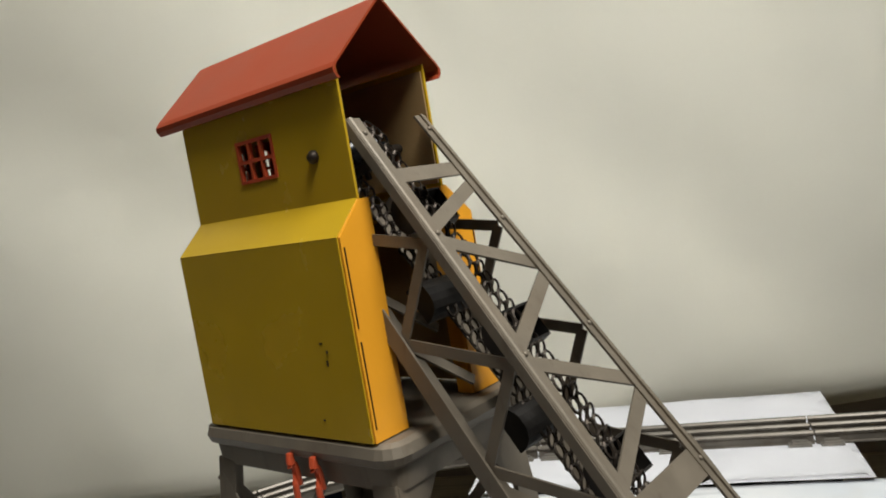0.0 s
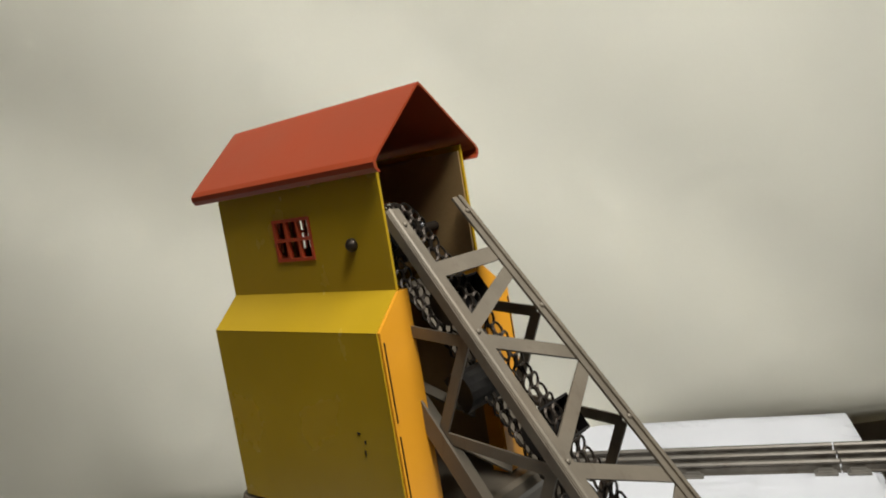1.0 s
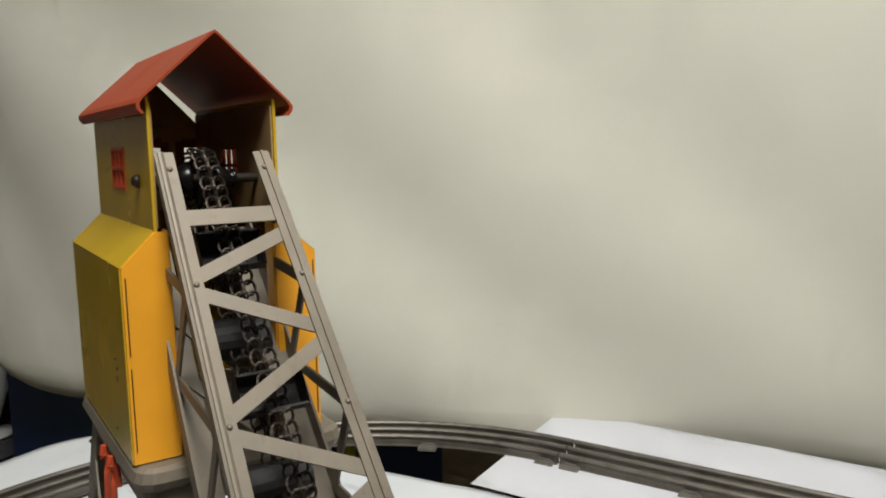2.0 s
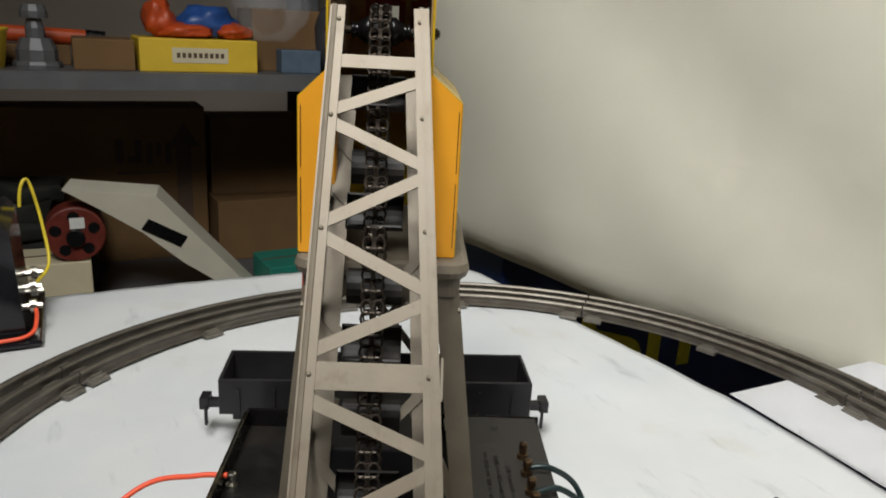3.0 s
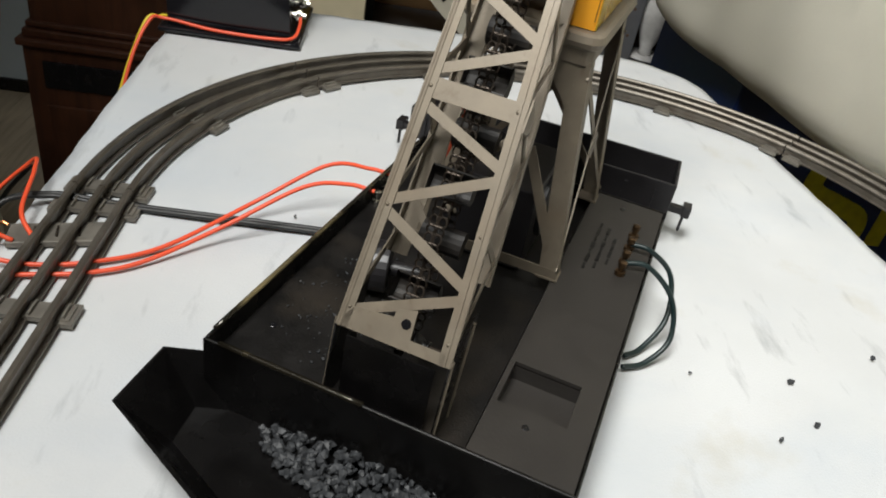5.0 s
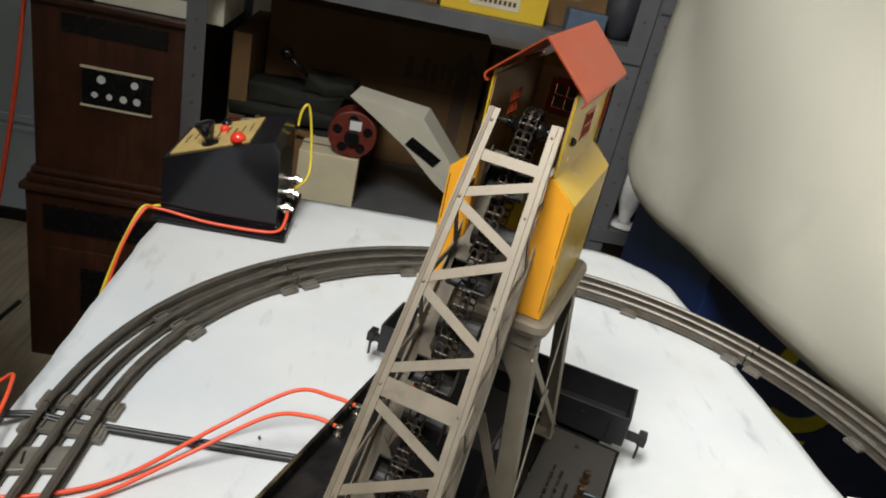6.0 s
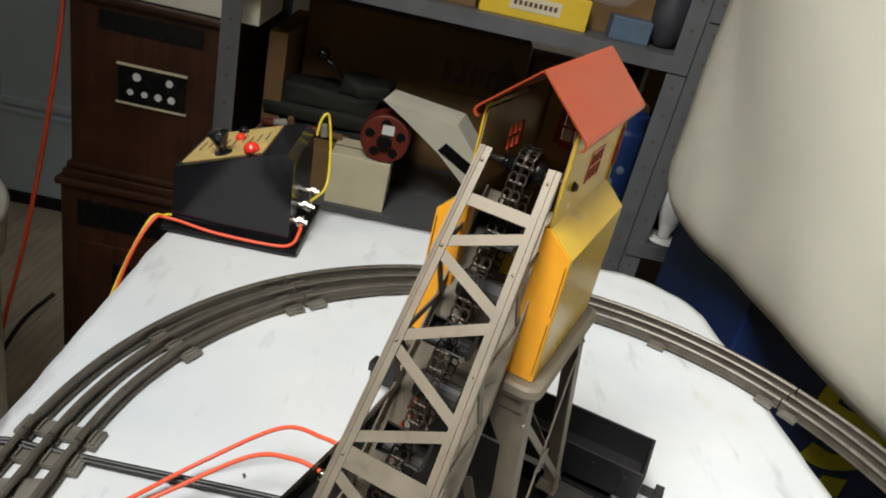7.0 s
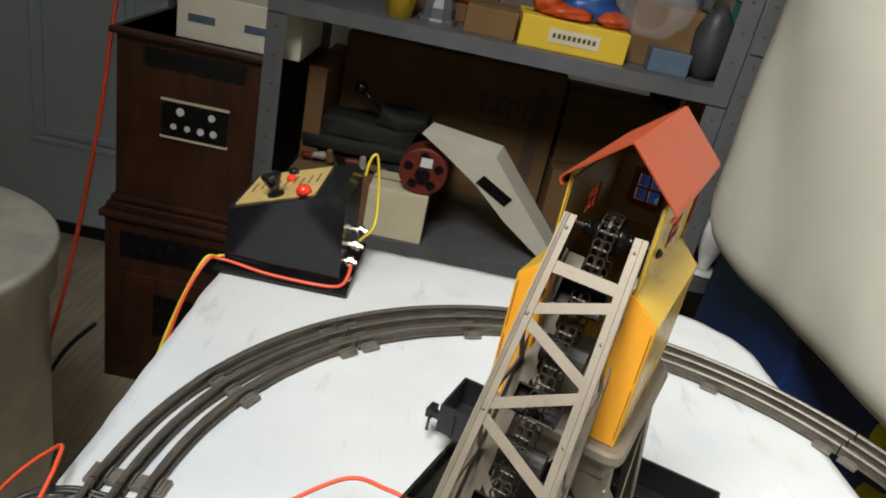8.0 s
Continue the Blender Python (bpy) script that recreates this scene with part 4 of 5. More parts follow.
def track_section(paths, mid, ties, label):
    """Three tubular rails and their pressed ties. ties: (point, direction)."""
    sec = thing("track_section", Matrix.Translation(mid), label, "toy track", "sections of the toy railway track")
    off = -Vector(mid)
    for k, p in enumerate(paths):
        bm = bmesh.new()
        sweep(bm, [q + off for q in p], rail_profile())
        part("rail", bm, RAIL, sec)
    for p, d in ties:
        d = Vector(d).normalized()
        s = d.cross(Vector((0, 0, 1)))
        bm = bmesh.new()
        m = Matrix((s, d, Vector((0, 0, 1)))).transposed().to_4x4()
        m.translation = Vector(p) + off
        v = box(bm, (0, 0, 0.0022), (0.048, 0.0125, 0.0030))
        for sx in (-0.0166, 0, 0.0166):
            box(bm, (sx - 0.0042, 0, 0.0042), (0.0012, 0.011, 0.0030))
            box(bm, (sx + 0.0042, 0, 0.0042), (0.0012, 0.011, 0.0030))
        for sx in (-0.0215, 0.0215):
            box(bm, (sx, 0, 0.0014), (0.009, 0.0165, 0.0028))
        bmesh.ops.transform(bm, matrix=m, verts=bm.verts)
        part("tie", bm, TIE, sec)


def arc(a0, a1, r, n=16):
    return [Vector((CX + r * math.cos(a0 + (a1 - a0) * k / n), CY + r * math.sin(a0 + (a1 - a0) * k / n), 0.0005)) for k in range(n + 1)]


ENDS = [radians(a) for a in (203, 158, 113, 68, 23)]
for a1, a0 in zip(ENDS, ENDS[1:]):
    g = radians(0.12)
    mids = [a0 + radians(2.2), (a0 + a1) / 2, a1 - radians(2.2)]
    ties = [((CX + RAD * math.cos(a), CY + RAD * math.sin(a), 0), (-math.sin(a), math.cos(a), 0)) for a in mids]
    am = (a0 + a1) / 2
    track_section([arc(a0 + g, a1 - g, RAD + o) for o in (-0.0166, 0, 0.0166)], (CX + RAD * math.cos(am), CY + RAD * math.sin(am), 0), ties,
                  "curved three-rail tinplate toy track section on the cloth")
for a, sign in ((ENDS[0], 1), (ENDS[-1], -1)):
    head = Vector((-math.sin(a), math.cos(a), 0)) * sign
    begin = Vector((CX + RAD * math.cos(a), CY + RAD * math.sin(a), 0.0005))
    outw = Vector((math.cos(a), math.sin(a), 0))
    for k in range(2):
        p0 = begin + head * (0.222 * k + 0.0006)
        p1 = begin + head * (0.222 * (k + 1) - 0.0006)
        ties = [(p0.lerp(p1, f), head) for f in (0.05, 0.5, 0.95)]
        track_section([[p0 + outw * o, p1 + outw * o] for o in (-0.0166, 0, 0.0166)], (p0 + p1) / 2, ties, "straight three-rail tinplate toy track section by the table edge")


def loose_wire(name, points, r, mat, label, m=None, steps=10):
    bm = bmesh.new()
    wire(bm, points, r, steps)
    ob = part(name, bm, mat, smooth=True)
    if m:
        ob.matrix_basis = m
    return tagged(ob, label, "wire")


# ---- on the table ----
def side_stand():
    t = thing("side_stand", room(0.44, -0.035, FLOOR_Z), "dark folding stand beside the table under the papers", "stand")
    bm = bmesh.new()
    box(bm, (0, 0, 0.7305), (0.15, 0.26, 0.018))
    part("stand_top", bm, PANEL_BLACK, t, bevel=0.003)
    for x in (-0.06, 0.06):
        for y in (-0.11, 0.11):
            bm = bmesh.new()
            rod(bm, (x, y, 0.0), (x, y, 0.72), 0.009)
            part("leg", bm, SHELF_GREY, t)


side_stand()


def papers():
    for a, b, turn, w, h, z in ((0.339, -0.181, -1.0, 0.198, 0.295, 0.0006), (0.345, -0.177, 0.6, 0.182, 0.291, 0.0014)):
        bm = bmesh.new()
        nx, ny = 14, 18
        g = [[bm.verts.new((w * i / nx, h * j / ny, 0.0006 * noise.noise((i * 0.3, j * 0.3, a)) + 0.0006)) for j in range(ny + 1)] for i in range(nx + 1)]
        for i in range(nx):
            for j in range(ny):
                bm.faces.new((g[i][j], g[i + 1][j], g[i + 1][j + 1], g[i][j + 1]))
        bmesh.ops.solidify(bm, geom=bm.faces[:], thickness=0.0003)
        ob = part("paper_sheet", bm, PAPER, smooth=True)
        ob.matrix_basis = room(a, b, z, turn)
        tagged(ob, "plain white sheet of paper lying beside the cloth under the rails", "paper", "loose white papers")


papers()


def lock_on():
    m = pose(-0.228, -0.062, 0.0, 0, 0, 38)
    t = thing("track_connector", m, "small grey tin wire connector under the rails", "connector")
    bm = bmesh.new()
    box(bm, (0, 0, 0.0025), (0.052, 0.020, 0.004))
    part("connector_plate", bm, TIE, t, bevel=0.0008)
    for x in (-0.012, 0.0, 0.012):
        bm = bmesh.new()
        box(bm, (x, 0.0, 0.0050), (0.0012, 0.010, 0.0012))
        part("print_bar", bm, CHAIN, t)
    for y in (-0.006, 0.006):
        bm = bmesh.new()
        for k in range(9):
            rod(bm, (-0.026 - 0.002 * k, y + 0.002 * math.sin(k), 0.006), (-0.0285 - 0.002 * k, y + 0.002 * math.sin(k + 1), 0.007), 0.0009, seg=6)
        part("clip", bm, COPPER, t, "bare twisted copper wire end")


lock_on()
loose_wire("red_wire", [(-0.072, 0.058, 0.043), (-0.09, 0.058, 0.042), (-0.118, 0.054, 0.036), (-0.15, 0.020, 0.013), (-0.172, -0.036, 0.003), (-0.192, -0.068, 0.0025), (-0.22, -0.092, 0.003), (-0.262, -0.112, 0.006), (-0.31, -0.13, -0.03)], 0.0014, WIRE_RED, "orange-red insulated wire from the elevator terminal")
loose_wire("red_wire", [(-0.072, 0.033, 0.043), (-0.092, 0.032, 0.042), (-0.118, 0.024, 0.034), (-0.15, -0.012, 0.012), (-0.172, -0.055, 0.003), (-0.19, -0.08, 0.0025), (-0.215, -0.1, 0.003), (-0.25, -0.13, 0.004), (-0.275, -0.16, 0.002)], 0.0014, WIRE_RED, "orange-red insulated wire from the elevator terminal")
loose_wire("red_wire", [(-0.232, -0.075, 0.005), (-0.25, -0.065, 0.012), (-0.27, -0.035, 0.018), (-0.29, -0.02, 0.01), (-0.315, -0.05, -0.03), (-0.33, -0.11, -0.12), (-0.335, -0.16, -0.25)], 0.0014, WIRE_RED, "orange-red wire looping off the table edge")
loose_wire("red_wire", [(-0.24, -0.082, 0.005), (-0.26, -0.09, 0.012), (-0.29, -0.09, -0.01), (-0.31, -0.12, -0.08)], 0.0014, WIRE_RED, "orange-red wire looping off the table edge")
for o in (0.0, 0.0034):
    loose_wire("black_cable", [(-0.0765, 0.044 - o, 0.003), (-0.109, 0.031 - o, 0.0026), (-0.15, 0.014 - o, 0.0026), (-0.19, -0.003 - o, 0.0026), (-0.23, -0.02 - o, 0.003), (-0.258, -0.035 - o, 0.006), (-0.274, -0.06 - o, 0.004), (-0.285, -0.09, -0.04)], 0.0017, WIRE_BLACK, "black twin cable lying under the track")
loose_wire("green_wire", [(0.078, 0.062, 0.050), (0.090, 0.062, 0.050), (0.106, 0.066, 0.036), (0.112, 0.052, 0.016), (0.104, 0.034, 0.0025), (0.096, 0.022, 0.002)], 0.0016, WIRE_GREEN, "dark green wire from the base terminal")
loose_wire("green_wire", [(0.078, 0.040, 0.050), (0.092, 0.044, 0.050), (0.110, 0.046, 0.034), (0.117, 0.036, 0.014), (0.108, 0.022, 0.0025), (0.097, 0.012, 0.002)], 0.0016, WIRE_GREEN, "dark green wire from the base terminal")


def controller():
    t = thing("train_controller", room(0, 0, 0), "black bakelite train controller with gold sloping face at the table corner", "transformer")
    bm = bmesh.new()
    box(bm, (-0.2015, 0.440, 0.003), (0.134, 0.124, 0.005))
    part("base_plate", bm, BAKELITE, t, bevel=0.002)
    prof = [(-0.262, 0.006), (-0.262, 0.064), (-0.178, 0.0945), (-0.157, 0.1005), (-0.150, 0.092), (-0.146, 0.006)]
    bm = bmesh.new()
    plate(bm, [(a, 0.391, z) for a, z in prof], (0, 0.098, 0))
    part("case", bm, BAKELITE, t, "glossy black bakelite case", bevel=0.003, smooth=False)
    u = Vector((0.084, 0, 0.0305)).normalized()
    n = Vector((-u.z, 0, u.x))
    bm = bmesh.new()
    c = Vector((-0.2195, 0.441, 0.0797)) + n * 0.0006
    bar(bm, c - u * 0.040, c + u * 0.040, 0.084, 0.0012, n)
    part("face_plate", bm, GOLD, t, "gold-coloured printed face plate")

    def on_face(du, b, h):
        return Vector((-0.2195, b, 0.0797)) + u * du + n * h
    q = n.to_track_quat("Z", "Y").to_matrix().to_4x4()
    bm = bmesh.new()
    q.translation = on_face(-0.002, 0.410, 0.001)
    lathe(bm, [(0.0085, 0), (0.0085, 0.002), (0.0040, 0.003), (0.0045, 0.006), (0.0098, 0.019), (0.0102, 0.021), (0.0090, 0.0225), (0.002, 0.023)], q, 20)
    part("speed_knob", bm, BAKELITE, t, "flared black speed knob", smooth=False)
    for du, b, r, mat, lab in ((0.028, 0.405, 0.0078, RED_LENS, "round red button"), (0.003, 0.452, 0.0052, RED_LENS, "small red lamp lens"), (0.000, 0.474, 0.0055, BAKELITE, "small black knob")):
        bm = bmesh.new()
        q.translation = on_face(du, b, 0.001)
        lathe(bm, [(r, 0), (r, r * 0.4), (r * 0.85, r * 0.8), (r * 0.5, r * 1.1), (r * 0.1, r * 1.2)], q, 18)
        part("button", bm, mat, t, lab, smooth=True)
    for k in range(9):
        bm = bmesh.new()
        c = on_face(-0.033 + 0.0082 * k, 0.441 + 0.004 * (k % 3), 0.0014)
        bar(bm, c - Vector((0, 0.012 - 0.002 * (k % 2), 0)), c + Vector((0, 0.012, 0)), 0.0014, 0.0004, n)
        part("print_bar", bm, CARD_DARK, t, "fine dark printed line")
    for k in range(4):
        bm = bmesh.new()
        p = Vector((-0.1475, 0.412 + 0.019 * k, 0.024 + 0.010 * (k % 2)))
        rod(bm, p, p + Vector((0.014, 0, 0)), 0.0030, seg=10)
        rod(bm, p + Vector((0.005, 0, 0)), p + Vector((0.010, 0, 0)), 0.0058, seg=12)
        part("terminal", bm, BRIGHT_METAL, t, "bright screw terminal")


controller()
loose_wire("controller_red_wire", [(-0.30, 0.30, -0.12), (-0.288, 0.345, -0.03), (-0.275, 0.375, 0.010), (-0.262, 0.384, 0.012), (-0.215, 0.381, 0.008), (-0.16, 0.3805, 0.008), (-0.142, 0.386, 0.010), (-0.138, 0.400, 0.018), (-0.139, 0.410, 0.024)], 0.0017, WIRE_RED, "red wire along the foot of the controller", ROOM)
loose_wire("controller_yellow_wire", [(-0.32, 0.27, -0.2), (-0.298, 0.34, -0.06), (-0.280, 0.378, 0.006), (-0.268, 0.387, 0.012), (-0.2625, 0.392, 0.012)], 0.0017, WIRE_YELLOW, "yellow wire hanging off the table edge", ROOM)
loose_wire("controller_yellow_wire", [(-0.139, 0.45, 0.03), (-0.128, 0.475, 0.04), (-0.131, 0.49, 0.075), (-0.137, 0.493, 0.108), (-0.141, 0.49, 0.114), (-0.145, 0.487, 0.106), (-0.147, 0.487, 0.09)], 0.0015, WIRE_YELLOW, "yellow wire loop behind the controller", ROOM)


# ---- shelves and what stands on them ----
def carton(name, a0, a1, b0, b1, z0, z1, mat, label, category, turn=0.0, bevel=0.002, group=""):
    t = thing(name, room((a0 + a1) / 2, (b0 + b1) / 2, z0, turn), label, category, group)
    w, d, h = a1 - a0, b1 - b0, z1 - z0
    bm = bmesh.new()
    box(bm, (0, 0, h / 2), (w, d, h))
    part("body", bm, mat, t, bevel=min(bevel, h * 0.2))
    bm = bmesh.new()
    box(bm, (0, 0, h + 0.0006), (w * 0.96, min(0.004, d * 0.1), 0.0008))
    part("lid_seam", bm, CARD_DARK, t)
    return t


def shelf_unit(name, a0, a1, boards, b0=1.05, b1=1.47):
    t = thing(name, room((a0 + a1) / 2, (b0 + b1) / 2, FLOOR_Z), "grey painted steel shelving with dented edges", "shelving")
    ca, cb = (a0 + a1) / 2, (b0 + b1) / 2
    for sa in (a0, a1):
        for sb in (b0, b1):
            s, q = (1 if sa == a0 else -1), (1 if sb == b0 else -1)
            bm = bmesh.new()
            box(bm, (sa - ca + s * 0.017, sb - cb, 0.85), (0.034, 0.002, 1.7))
            box(bm, (sa - ca, sb - cb + q * 0.017, 0.85), (0.002, 0.034, 1.7))
            post = part("post", bm, SHELF_GREY, t)
            if sb == b0:
                for k in range(26):
                    bm = bmesh.new()
                    rod(bm, (sa - ca + s * 0.017, sb - cb - 0.0016, 0.35 + k * 0.05), (sa - ca + s * 0.017, sb - cb - 0.0006, 0.35 + k * 0.05), 0.003, seg=8)
                    part("slot", bm, CARD_DARK, post)
    for z in boards:
        bm = bmesh.new()
        zz = z - FLOOR_Z
        box(bm, (0, 0, zz - 0.001), (a1 - a0 - 0.004, b1 - b0 + 0.006, 0.002))
        box(bm, (0, b0 - cb - 0.004, zz - 0.0135), (a1 - a0 - 0.002, 0.002, 0.027))
        box(bm, (0, b1 - cb + 0.004, zz - 0.0135), (a1 - a0 - 0.002, 0.002, 0.027))
        part("shelf_board", bm, SHELF_GREY, t)


shelf_unit("shelf_unit", -0.422, 0.385, (0.163, -0.243))
shelf_unit("shelf_unit", 0.389, 1.19, (0.258, -0.190))

# upper shelf
yb = carton("yellow_box", 0.006, 0.196, 1.075, 1.18, 0.163, 0.216, BOX_YELLOW, "yellow printed cardboard box on the steel shelf", "box", 2.0)
bm = bmesh.new()
box(bm, (0.0, -0.0533, 0.027), (0.09, 0.0006, 0.024))
lab = part("label", bm, CREAM, yb, "cream oval label with worn print", bevel=0.0)
for k in range(9):
    bm = bmesh.new()
    box(bm, (-0.035 + k * 0.0088, -0.0539, 0.027), (0.0055, 0.0005, 0.008))
    part("print_bar", bm, CARD_DARK, lab)
carton("brown_box", -0.088, 0.002, 1.08, 1.2, 0.163, 0.211, CARD, "small brown cardboard box on the steel shelf", "box")
carton("brown_box", 0.205, 0.335, 1.13, 1.3, 0.163, 0.270, CARD, "brown cardboard box with torn top on the shelf", "box", -3)
carton("slate_box", 0.241, 0.312, 1.085, 1.125, 0.163, 0.203, SLATE, "small slate-blue box leaning before a carton", "box")


def lump(name, m, size, mat, label, category, seed, rough=0.25, subdiv=3, group=""):
    """A soft uneven body, for cloth, bags and heaps."""
    bm = bmesh.new()
    bmesh.ops.create_icosphere(bm, subdivisions=subdiv, radius=1.0)
    for v in bm.verts:
        k = 1 + rough * noise.noise(v.co * 1.6 + Vector((seed, 0, 0))) + rough * 0.5 * noise.noise(v.co * 4 + Vector((0, seed, 0)))
        v.co = Vector((v.co.x * size[0] * k, v.co.y * size[1] * k, max(v.co.z, -0.92) * size[2] * (k if v.co.z > -0.6 else 1)))
        v.co.z += size[2] * 0.92
    ob = part(name, bm, mat, smooth=True)
    ob.matrix_basis = m
    return tagged(ob, label, category, group)


lump("dark_case", room(0.343, 1.115, 0.163), (0.034, 0.028, 0.066), CASE_GREY, "tall dark grey rounded case on the shelf", "case", 3, 0.12)


def yellow_cup():
    t = thing("yellow_cup", room(-0.205, 1.1, 0.163), "yellow plastic cup on the shelf", "cup")
    bm = bmesh.new()
    lathe(bm, [(0.022, 0), (0.03, 0.055), (0.032, 0.057), (0.032, 0.06), (0.028, 0.06), (0.021, 0.004)], None, 24)
    part("cup_body", bm, BOX_YELLOW, t, smooth=True)


yellow_cup()


def grey_model():
    t = thing("grey_model_tower", room(-0.138, 1.12, 0.163), "grey stepped toy machine on the shelf", "toy")
    for r0, r1, z0, z1, nm in ((0.036, 0.034, 0, 0.010, "base"), (0.030, 0.022, 0.010, 0.045, "body"), (0.014, 0.010, 0.045, 0.075, "neck"), (0.020, 0.016, 0.075, 0.095, "head")):
        bm = bmesh.new()
        lathe(bm, [(r0, z0), (r0, (z0 + z1) / 2), (r1, z1)], None, 10)
        part(nm, bm, SHELF_GREY, t)


grey_model()


def orange_tube():
    t = thing("orange_tube", room(-0.15, 1.2, 0.163), "orange plastic tube with a dark cap on the shelf", "tube")
    bm = bmesh.new()
    rod(bm, (-0.09, 0, 0.05), (0.085, 0, 0.044), 0.013, seg=20)
    part("tube_body", bm, ORANGE_PLASTIC, t, smooth=False)
    bm = bmesh.new()
    rod(bm, (0.085, 0, 0.044), (0.115, 0, 0.042), 0.014, seg=20)
    part("cap", bm, PANEL_BLACK, t)
    bm = bmesh.new()
    box(bm, (0, 0, 0.016), (0.12, 0.05, 0.032))
    part("stand", bm, CARD, t, bevel=0.002)


orange_tube()
lump("orange_toy_packet", room(0.045, 1.12, 0.216), (0.022, 0.03, 0.032), ORANGE_PLASTIC, "orange plastic toy in a clear packet", "toy", 7, 0.5)
lump("orange_toy_packet", room(0.085, 1.11, 0.216), (0.045, 0.03, 0.013), ORANGE_PLASTIC, "orange plastic toy parts on the yellow box", "toy", 9, 0.5)
lump("blue_toy_packet", room(0.125, 1.14, 0.216), (0.055, 0.03, 0.027), BLUE_PLASTIC, "blue plastic packet on the yellow box", "packet", 12, 0.4)
lump("orange_toy_packet", room(0.165, 1.12, 0.216), (0.03, 0.03, 0.014), ORANGE_PLASTIC, "dull orange toy packet on the yellow box", "toy", 15, 0.4)
lump("plastic_bag", room(0.222, 1.10, 0.216), (0.066, 0.05, 0.082), CLEAR, "crumpled clear plastic bag on the shelf", "bag", 21, 0.22, 4)
lump("plastic_bag", room(0.235, 1.2, 0.27), (0.05, 0.05, 0.05), CLEAR, "crumpled clear plastic bag on a carton", "bag", 25, 0.22, 4)

# lower shelf
big = carton("brown_carton", -0.33, 0.148, 1.352, 1.46, -0.243, 0.072, CARD, "large brown carton with dark print and arrow", "carton")
for x, w, z, h in ((-0.013, 0.016, 0.252, 0.048), (0.012, 0.020, 0.235, 0.014), (0.022, 0.014, 0.252, 0.048), (0.098 - 0.055, 0.012, 0.247, 0.044), (0.098 - 0.037, 0.010, 0.255, 0.030), (0.098 - 0.019, 0.012, 0.247, 0.044), (0.03, 0.10, 0.208, 0.004)):
    bm = bmesh.new()
    box(bm, (x + 0.091 - 0.005, -0.0546, z - 0.024), (w, 0.0006, h))
    part("print_bar", bm, CARD_DARK, big, "dark printed mark")
bm = bmesh.new()
ax = 0.195
plate(bm, [(ax - 0.016, -0.0546, 0.07), (ax + 0.014, -0.0546, 0.07), (ax + 0.014, -0.0546, 0.235), (ax + 0.032, -0.0546, 0.235), (ax + 0.002, -0.0546, 0.285), (ax - 0.03, -0.0546, 0.235), (ax - 0.016, -0.0546, 0.235)], (0, -0.0006, 0))
part("print_arrow", bm, CARD_DARK, big, "dark printed arrow")
carton("brown_carton", 0.155, 0.378, 1.30, 1.44, -0.243, -0.115, CARD, "brown carton under the steel shelf", "carton", 3)
carton("brown_carton", 0.16, 0.375, 1.36, 1.46, -0.115, 0.05, CARD, "brown carton stacked under the steel shelf", "carton", -1)
carton("tall_carton", -0.372, -0.335, 1.2, 1.46, -0.243, 0.02, CARD, "narrow brown carton on edge", "carton")


def dark_toy():
    t = thing("dark_toy_vehicle", room(-0.215, 1.26, -0.243), "dark olive toy vehicle with a raised round-headed lever", "toy vehicle")
    for c, s, nm in (((0, 0, 0.115), (0.30, 0.12, 0.03), "hull"), ((-0.03, 0, 0.145), (0.20, 0.10, 0.035), "deck"), ((0.04, 0, 0.178), (0.10, 0.08, 0.03), "turret"), ((0, 0, 0.05), (0.28, 0.11, 0.10), "crate")):
        bm = bmesh.new()
        box(bm, c, s)
        bmesh.ops.subdivide_edges(bm, edges=bm.edges[:], cuts=3, use_grid_fill=True)
        for v in bm.verts:
            v.co += Vector((noise.noise(v.co * 30), noise.noise(v.co * 31), noise.noise(v.co * 32))) * 0.012
        part(nm, bm, DARK_GREEN, t, smooth=True)
    bm = bmesh.new()
    rod(bm, (0.0, -0.03, 0.19), (-0.05, -0.04, 0.232), 0.004, seg=8)
    bmesh.ops.create_uvsphere(bm, u_segments=12, v_segments=8, radius=0.013, matrix=Matrix.Translation((-0.052, -0.04, 0.236)))
    part("lever", bm, PANEL_BLACK, t, smooth=True)


dark_toy()
rnd = random.Random(4)
for k in range(7):
    a, z = -0.34 + 0.022 * k, -0.148 + 0.004 * (k % 3)
    bm = bmesh.new()
    m = pose(0, 0, 0.01, rnd.uniform(0, 90), rnd.uniform(0, 90), rnd.uniform(0, 90))
    rod(bm, m @ Vector((-0.012, 0, 0)), m @ Vector((0.012, 0, 0)), 0.006, 0.009, 10)
    ob = part("small_fitting", bm, (RUST, GALV, CARD, PANEL_BLACK)[k % 4], bevel=0.0006)
    ob.matrix_basis = room(a, 1.13, z)
    tagged(ob, "small worn metal fitting in a heap", "fitting", "heap of small fittings")
carton("fittings_box", -0.36, -0.185, 1.08, 1.18, -0.243, -0.150, CARD, "low brown box that holds small fittings", "box")
carton("cream_box", -0.202, -0.088, 1.052, 1.15, -0.243, -0.143, CREAM, "cream cardboard box on the lower shelf", "box")


